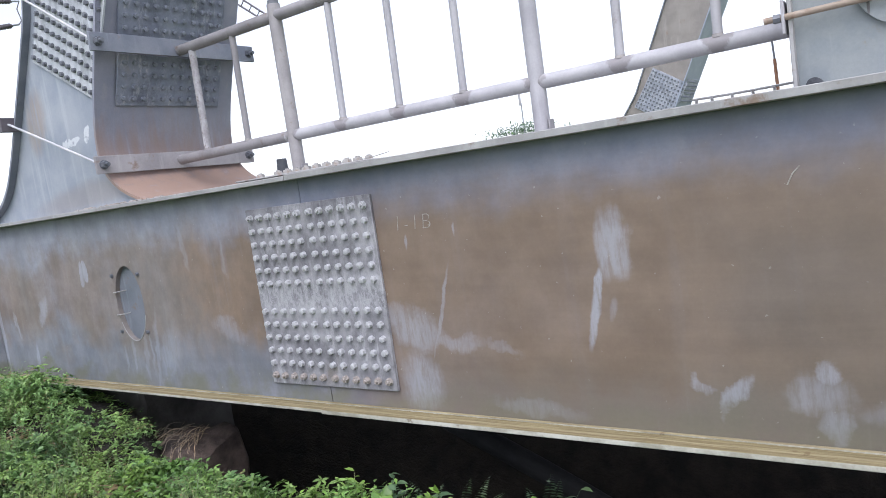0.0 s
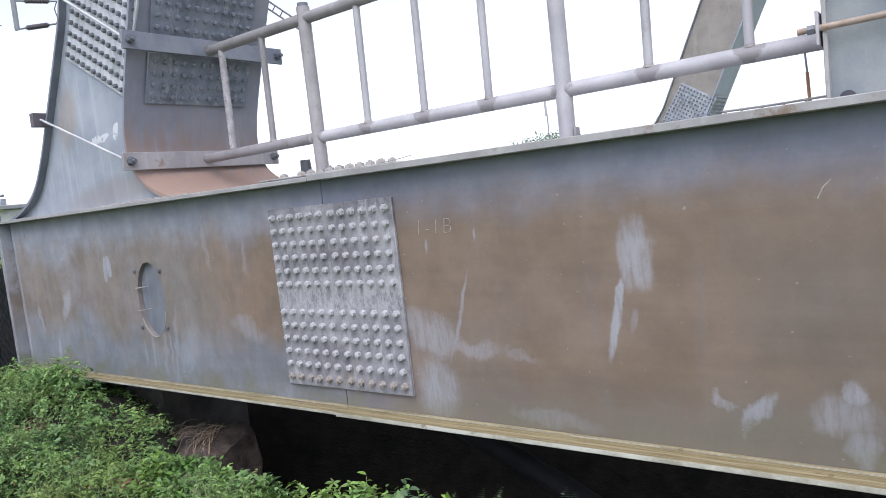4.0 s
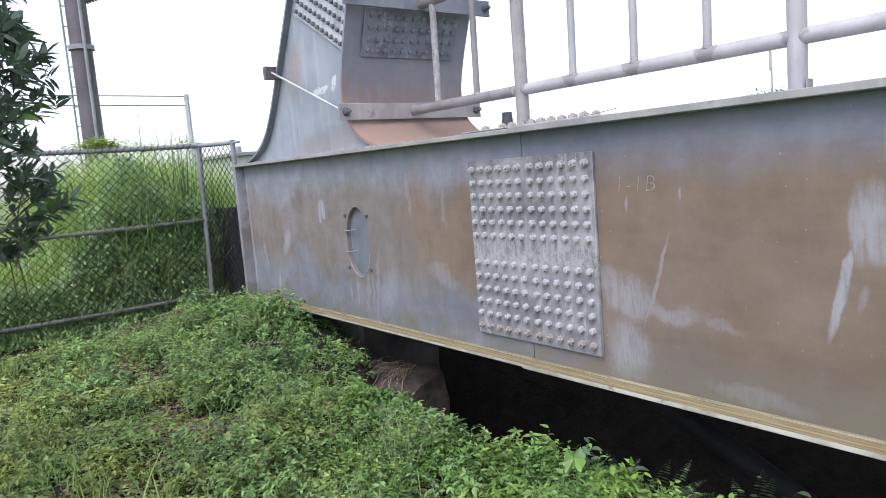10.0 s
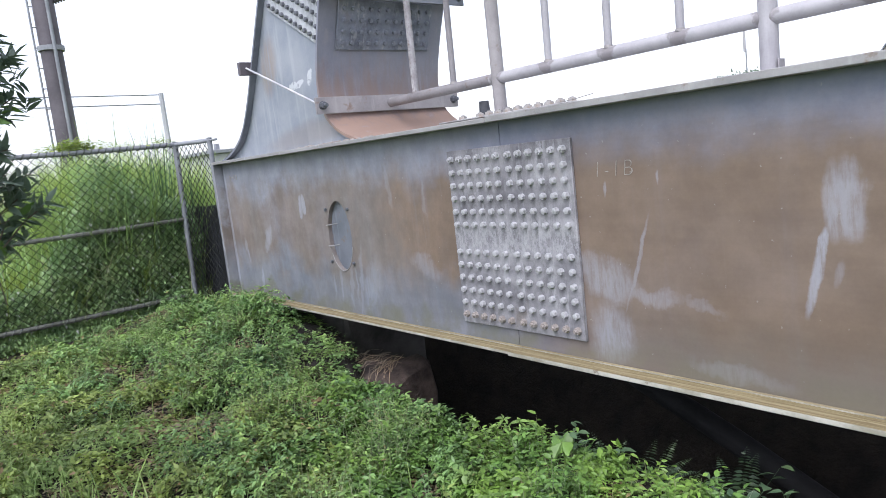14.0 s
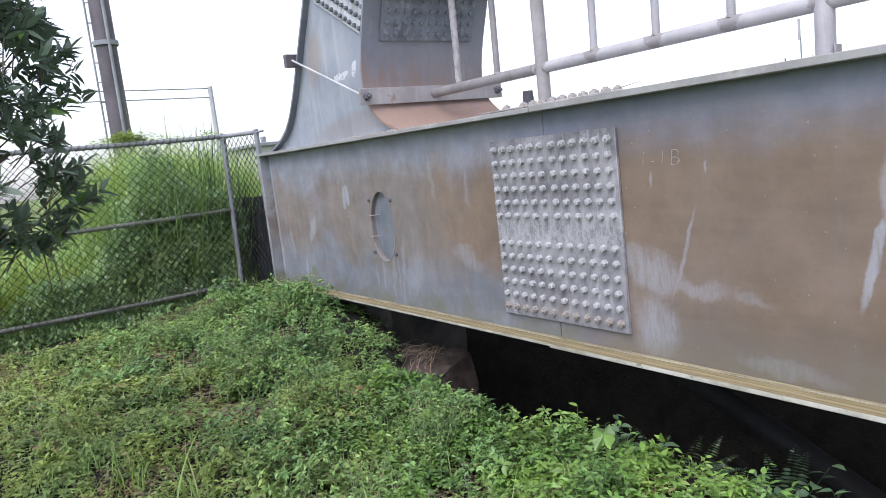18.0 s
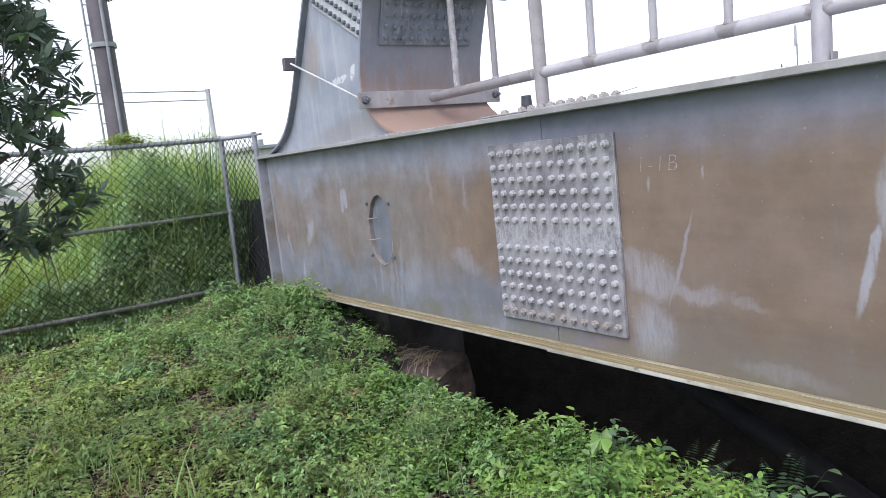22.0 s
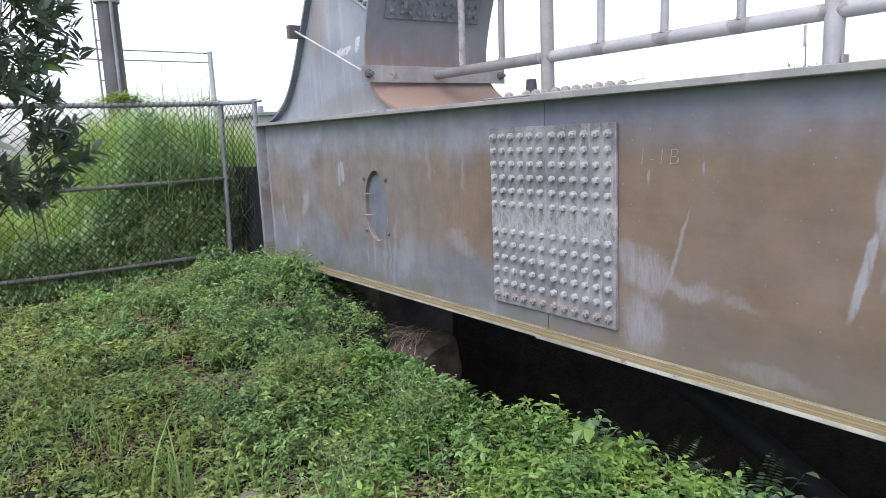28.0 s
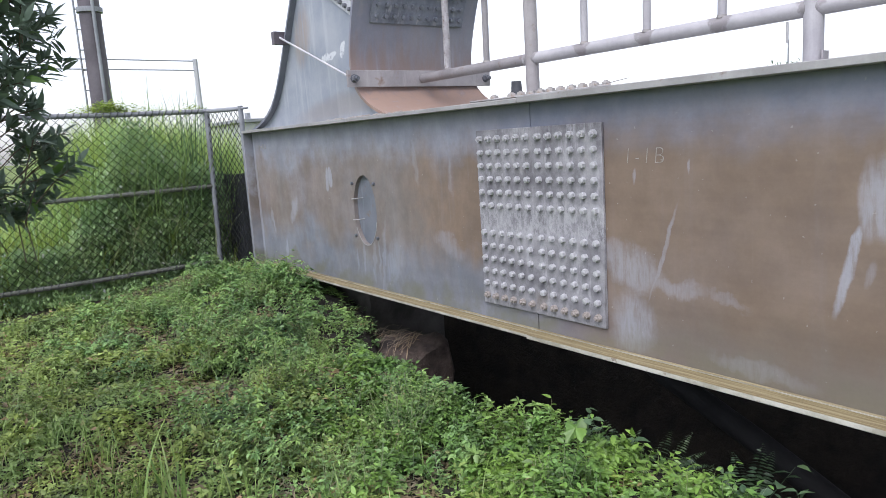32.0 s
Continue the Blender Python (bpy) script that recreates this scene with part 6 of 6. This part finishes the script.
# ---- tree with long dark leaves ----
def build_tree():
    base = Vector((-0.55, -2.95, -0.48))
    t = thing("tree", base, "small evergreen tree with long dark glossy leaves", "tree")
    trunk = [base, base + Vector((0.02, -0.05, 0.6)), base + Vector((-0.02, -0.03, 1.3)), base + Vector((0.05, 0.0, 2.2)), base + Vector((0.0, 0.05, 3.2))]
    bm = bmesh.new()
    for i, (a, b) in enumerate(zip(trunk, trunk[1:])):
        tube(a, b, 0.06 - 0.012 * i, 10, 0.06 - 0.012 * (i + 1), bm)
    part("trunk", bm, BARK, t)
    rt = random.Random(21)
    twigs = bmesh.new()
    P, D, Ln = [], [], []
    for i in range(2900):
        # whorls of leaves, thicker towards the outside of the crown
        an, hgt = rt.uniform(0, 2 * math.pi), rt.uniform(0.92, 3.0)
        swell = 1.0 - 0.55 * max(0.0, (hgt - 2.2) / 0.8) ** 2 - 0.12 * max(0.0, (1.2 - hgt) / 0.4)
        lumpy = 0.85 + 0.30 * noise.noise(Vector((2.0 * math.cos(an), 2.0 * math.sin(an), 2.6 * hgt)))
        rad = 0.88 * swell * lumpy * rt.uniform(0.12, 1.0) ** 0.5
        w = Vector((math.cos(an) * rad, math.sin(an) * rad, 0.4 * (hgt - 1.6)))
        q = Vector((-0.55 + w.x, -2.95 + w.y, hgt + 0.12 * math.sin(3 * an)))
        if noise.noise(q * 3.4 + Vector((3, 1, 7))) < -0.06:
            continue
        axis = (Vector((w.x, w.y, 0.55 * w.z + 0.55)) + Vector([rt.gauss(0, 0.35) for _ in range(3)])).normalized()
        if i % 3 == 0:
            bend([q - axis * 0.22 + Vector((0, 0, -0.03)), q - axis * 0.1, q + axis * 0.02], 0.0035, 4, twigs)
        o = axis.orthogonal().normalized()
        o2 = axis.cross(o)
        for m in range(10):
            an = 2.4 * m + rt.uniform(-0.3, 0.3)
            dd = (o * math.cos(an) + o2 * math.sin(an) + axis * rt.uniform(0.30, 1.25)).normalized()
            P.append(q - axis * 0.07 * m / 11)
            D.append(dd)
            Ln.append(rt.uniform(0.062, 0.112))
    tagged(part("branchwork", twigs, BARK, t), "thin brown twigs", kind="stuff")
    for i in range(16):
        f = rt.uniform(0.45, 0.95)
        k = min(3, int(f * 4))
        s = trunk[k].lerp(trunk[k + 1], f * 4 - k)
        an = rt.uniform(0, 2 * math.pi)
        e = s + Vector((math.cos(an) * 0.5, math.sin(an) * 0.5, rt.uniform(0.2, 0.5)))
        part("limb", bend([s, s.lerp(e, 0.5) + Vector((0, 0, 0.05)), e], 0.010, 6), BARK, t)
    Ln = np.array(Ln)
    crown = new("crown", leaf_mesh("crown", np.array([tuple(v) for v in P]), np.array([tuple(v) for v in D]), Ln, Ln * 0.33, TREE_LEAF, 0.10, 0.10, 5))
    adopt(crown, t)
    return t


build_tree()


# ---- plants in the pit ----
def fern(at, n, reach, seed):
    r = np.random.RandomState(seed)
    P, D, L = [], [], []
    for i in range(n):
        an = r.uniform(0, 6.28)
        rise = r.uniform(1.0, 1.7)
        for k in range(20):
            f = (k + 1) / 20
            c = np.array([at[0] + math.cos(an) * reach * f, at[1] + math.sin(an) * reach * f, at[2] + reach * (rise * f - 0.6 * f * f)])
            for s in (-1, 1):
                P.append(c)
                D.append((-math.sin(an) * s + 0.35 * math.cos(an), math.cos(an) * s + 0.35 * math.sin(an), -0.1))
                L.append(reach * 0.30 * (1.05 - f) ** 0.8 * min(1.0, 6 * f))
    L = np.array(L)
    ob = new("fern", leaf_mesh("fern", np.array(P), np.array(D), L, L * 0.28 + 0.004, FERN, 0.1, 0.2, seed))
    return tagged(ob, "small dark fern growing in the shaded pit", "fern", "ferns")


for i, (fx, off) in enumerate(((0.98, 0.20), (1.20, 0.17), (1.36, 0.20), (1.62, 0.18), (1.50, 0.12), (1.90, 0.15), (2.14, 0.18), (2.42, 0.14), (2.70, 0.17), (1.78, 0.24), (2.30, 0.26), (0.60, 0.14))):
    fy = float(brink_y(np.array(fx))) + off
    fern((fx, fy, float(ground_z(fx, fy)) + 0.005), 3 + i % 3, 0.17 + 0.05 * (i % 3), 80 + i)

rp = np.random.RandomState(260)
x = rp.uniform(0.85, 2.9, 34)
y = brink_y(x) + rp.uniform(0.08, 0.34, 34)
h = rp.uniform(0.10, 0.26, 34)
p, d, l, w = sprigs(x, y, ground_z(x, y), h, 10, rp.uniform(0.045, 0.075, 34), 261, 0.35, 0.30)
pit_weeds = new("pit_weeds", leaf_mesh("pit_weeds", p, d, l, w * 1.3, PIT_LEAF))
tagged(pit_weeds, "dim dark green broad-leaved plants on the slope of the pit", "weeds", kind="stuff")
tagged(new("weed_stems", stems("weed_stems", x, y, ground_z(x, y), h, 261, PIT_LEAF, 0.35)), "thin dark stems of the plants in the pit", "weeds", kind="stuff")

# one broad lobed leaf standing over the brink
lx, ly, lz = 1.30, -0.62, -0.262
bl = thing("broad_leaf_plant", (lx, ly, float(ground_z(lx, ly))), "single broad lobed bright green leaf on a stalk", "plant")
part("stalk", bend([(lx, ly, float(ground_z(lx, ly)) - 0.05), (lx + 0.01, ly, lz - 0.08), (lx, ly, lz)], 0.004, 6), GRASS, bl)
bm = bmesh.new()
centre = bm.verts.new((lx, ly, lz))
rim = []
for i in range(40):
    an = 2 * math.pi * i / 40
    lobe = abs(math.cos(2.5 * an)) ** 0.7
    rad = 0.066 * (0.66 + 0.34 * lobe) * (1 + 0.10 * math.sin(13 * an))
    rim.append(bm.verts.new((lx + rad * math.cos(an), ly + rad * 0.85 * math.sin(an) - 0.012, lz + rad * 0.50 * math.sin(an) + 0.016 * math.sin(5 * an) - 0.012)))
for i in range(40):
    bm.faces.new((centre, rim[i], rim[(i + 1) % 40]))
part("blade", bm, LEAF_BRIGHT, bl)

# treetop showing over the girder
r = np.random.RandomState(90)
q = r.normal(0, 1, (700, 3)) * [0.30, 0.2, 0.060] + [-3.0, 9.6, 1.80]
far_tree = thing("far_shrub", (-3.1, 9.6, -0.5), "dark shrub far behind the girder", "shrub")
part("stem", tube((-3.1, 9.6, -0.5), (-3.1, 9.6, 1.75), 0.05, 8, 0.02), BARK, far_tree)
ll = r.uniform(0.05, 0.09, 700)
adopt(new("crown", leaf_mesh("crown", q, r.normal(0, 1, (700, 3)), ll, ll * 0.35, TREE_LEAF, 0.1, 0.2, 91)), far_tree)

# stones and litter on the soil
rs = random.Random(3)
STONE = plain("stone", (0.14, 0.125, 0.105), (0.27, 0.25, 0.22), 9, 0.9)
for i in range(20):
    sx, sy = rs.uniform(-4.3, 2.2), rs.uniform(-3.4, -0.5)
    if sy > float(brink_y(np.array(sx))) - 0.15:
        continue
    bm = bmesh.new()
    bmesh.ops.create_icosphere(bm, subdivisions=2, radius=rs.uniform(0.010, 0.032))
    for v in bm.verts:
        v.co = v.co * (1 + 0.5 * noise.noise(v.co * 30 + Vector((i, 0, 0))))
        v.co.z *= 0.6
    bm.transform(Matrix.Translation((sx, sy, float(ground_z(sx, sy)) + 0.012)))
    tagged(part("stone", bm, STONE), "small pale stone lying among the weeds", "stone", "stones")

# dry leaves and twigs on the bare patches
r = np.random.RandomState(95)
x, y = scatter(70000, -4.6, 2.4, -3.6, -0.5, 96)
keep = (bare(x, y) > 0.12) & (y < brink_y(x))
x, y = x[keep], y[keep]
p = np.stack([x, y, ground_z(x, y) + 0.006 + 0.012 * r.rand(len(x))], -1)
an = r.uniform(0, 6.28, len(x))
ll = r.uniform(0.015, 0.06, len(x))
litter = new("dry_litter", leaf_mesh("dry_litter", p, np.stack([np.cos(an), np.sin(an), r.normal(0, 0.15, len(x))], -1), ll, ll * r.uniform(0.08, 0.5, len(x)), DRY, 0.2, 0.05, 97))
tagged(litter, "dry brown leaves and twigs on bare soil", "litter", kind="stuff")

for sx, sy, size in ((0.544, -1.88, 0.06), (-2.12, -0.66, 0.04)):
    bm = bmesh.new()
    bmesh.ops.create_icosphere(bm, subdivisions=3, radius=size)
    for v in bm.verts:
        v.co = v.co * (1 + 0.35 * noise.noise(v.co * 14 + Vector((sx, 3, 0))))
        v.co.z *= 0.55
    bm.transform(Matrix.Translation((sx, sy, float(ground_z(sx, sy)) + 0.3 * size)))
    tagged(part("stone", bm, STONE), "brown stone lying among the weeds", "stone", "stones")
bm = bmesh.new()
for i in range(46):
    if i < 10:
        q = Vector((0.70 + rs.gauss(0, 0.06), -1.66 + rs.gauss(0, 0.05), 0))
        q.z = float(ground_z(q.x, q.y)) + 0.05
    else:
        q = Vector((rs.uniform(-3.6, 0.6), rs.uniform(-2.4, -0.7), 0))
        q.z = float(ground_z(q.x, q.y)) + 0.03
    an, ln = rs.uniform(0, 6.28), rs.uniform(0.05, 0.13)
    v = Vector((math.cos(an), math.sin(an), rs.uniform(-0.1, 0.3))) * ln
    bend([q - v, q + Vector((0, 0, 0.02)), q + v], 0.0022, 4, bm)
straw = part("dry_straw", bm, STRAW)
tagged(straw, "dry pale straw stalks lying on the weeds", "straw", kind="stuff")
bm = bmesh.new()
for i in range(46):
    x0, sway, y0 = rs.uniform(-1.46, -1.0), rs.uniform(-0.10, 0.10), rs.uniform(-0.02, 0.26)
    pts = [(x0 + sway * k / 3 + 0.008 * math.sin(2 * k + i), y0 - 0.035 * k, -0.478 + 0.02 * math.sin(i + k) * (k < 5) - 0.0012 * max(0, k - 2) ** 3) for k in range(8)]
    bend(pts, rs.uniform(0.0010, 0.0022), 4, bm)
roots = part("dry_roots", bm, STRAW)
tagged(roots, "thin dry roots hanging over the concrete block", "roots", kind="stuff")

# tall grass in front of the far building
x, y = scatter(4200, -10.5, -7.0, 0.6, 4.2, 101)
h = 1.25 + 0.55 * np.random.RandomState(102).rand(len(x))
far_reeds = new("tall_grass", blades("tall_grass", x, y, ground_z(x, y), h, np.full(len(x), 0.020), 0.4, GRASS_LIT, 103, 5))
tagged(far_reeds, "tall yellow-green grass in front of the far building", "grass", kind="stuff")

# darker reed blades close behind the fence
r = np.random.RandomState(111)
x, y = r.uniform(-5.45, -5.05, 230), np.concatenate([r.normal(-0.35, 0.16, 130), r.uniform(-1.4, 0.1, 100)])
h = r.uniform(1.3, 2.2, 230)
front_reeds = new("tall_grass", blades("tall_grass", x, y, np.full(230, -0.5), h, np.full(230, 0.020), 0.35, GRASS, 112, 8))
tagged(front_reeds, "long green reed blades close behind the fence", "grass", kind="stuff")
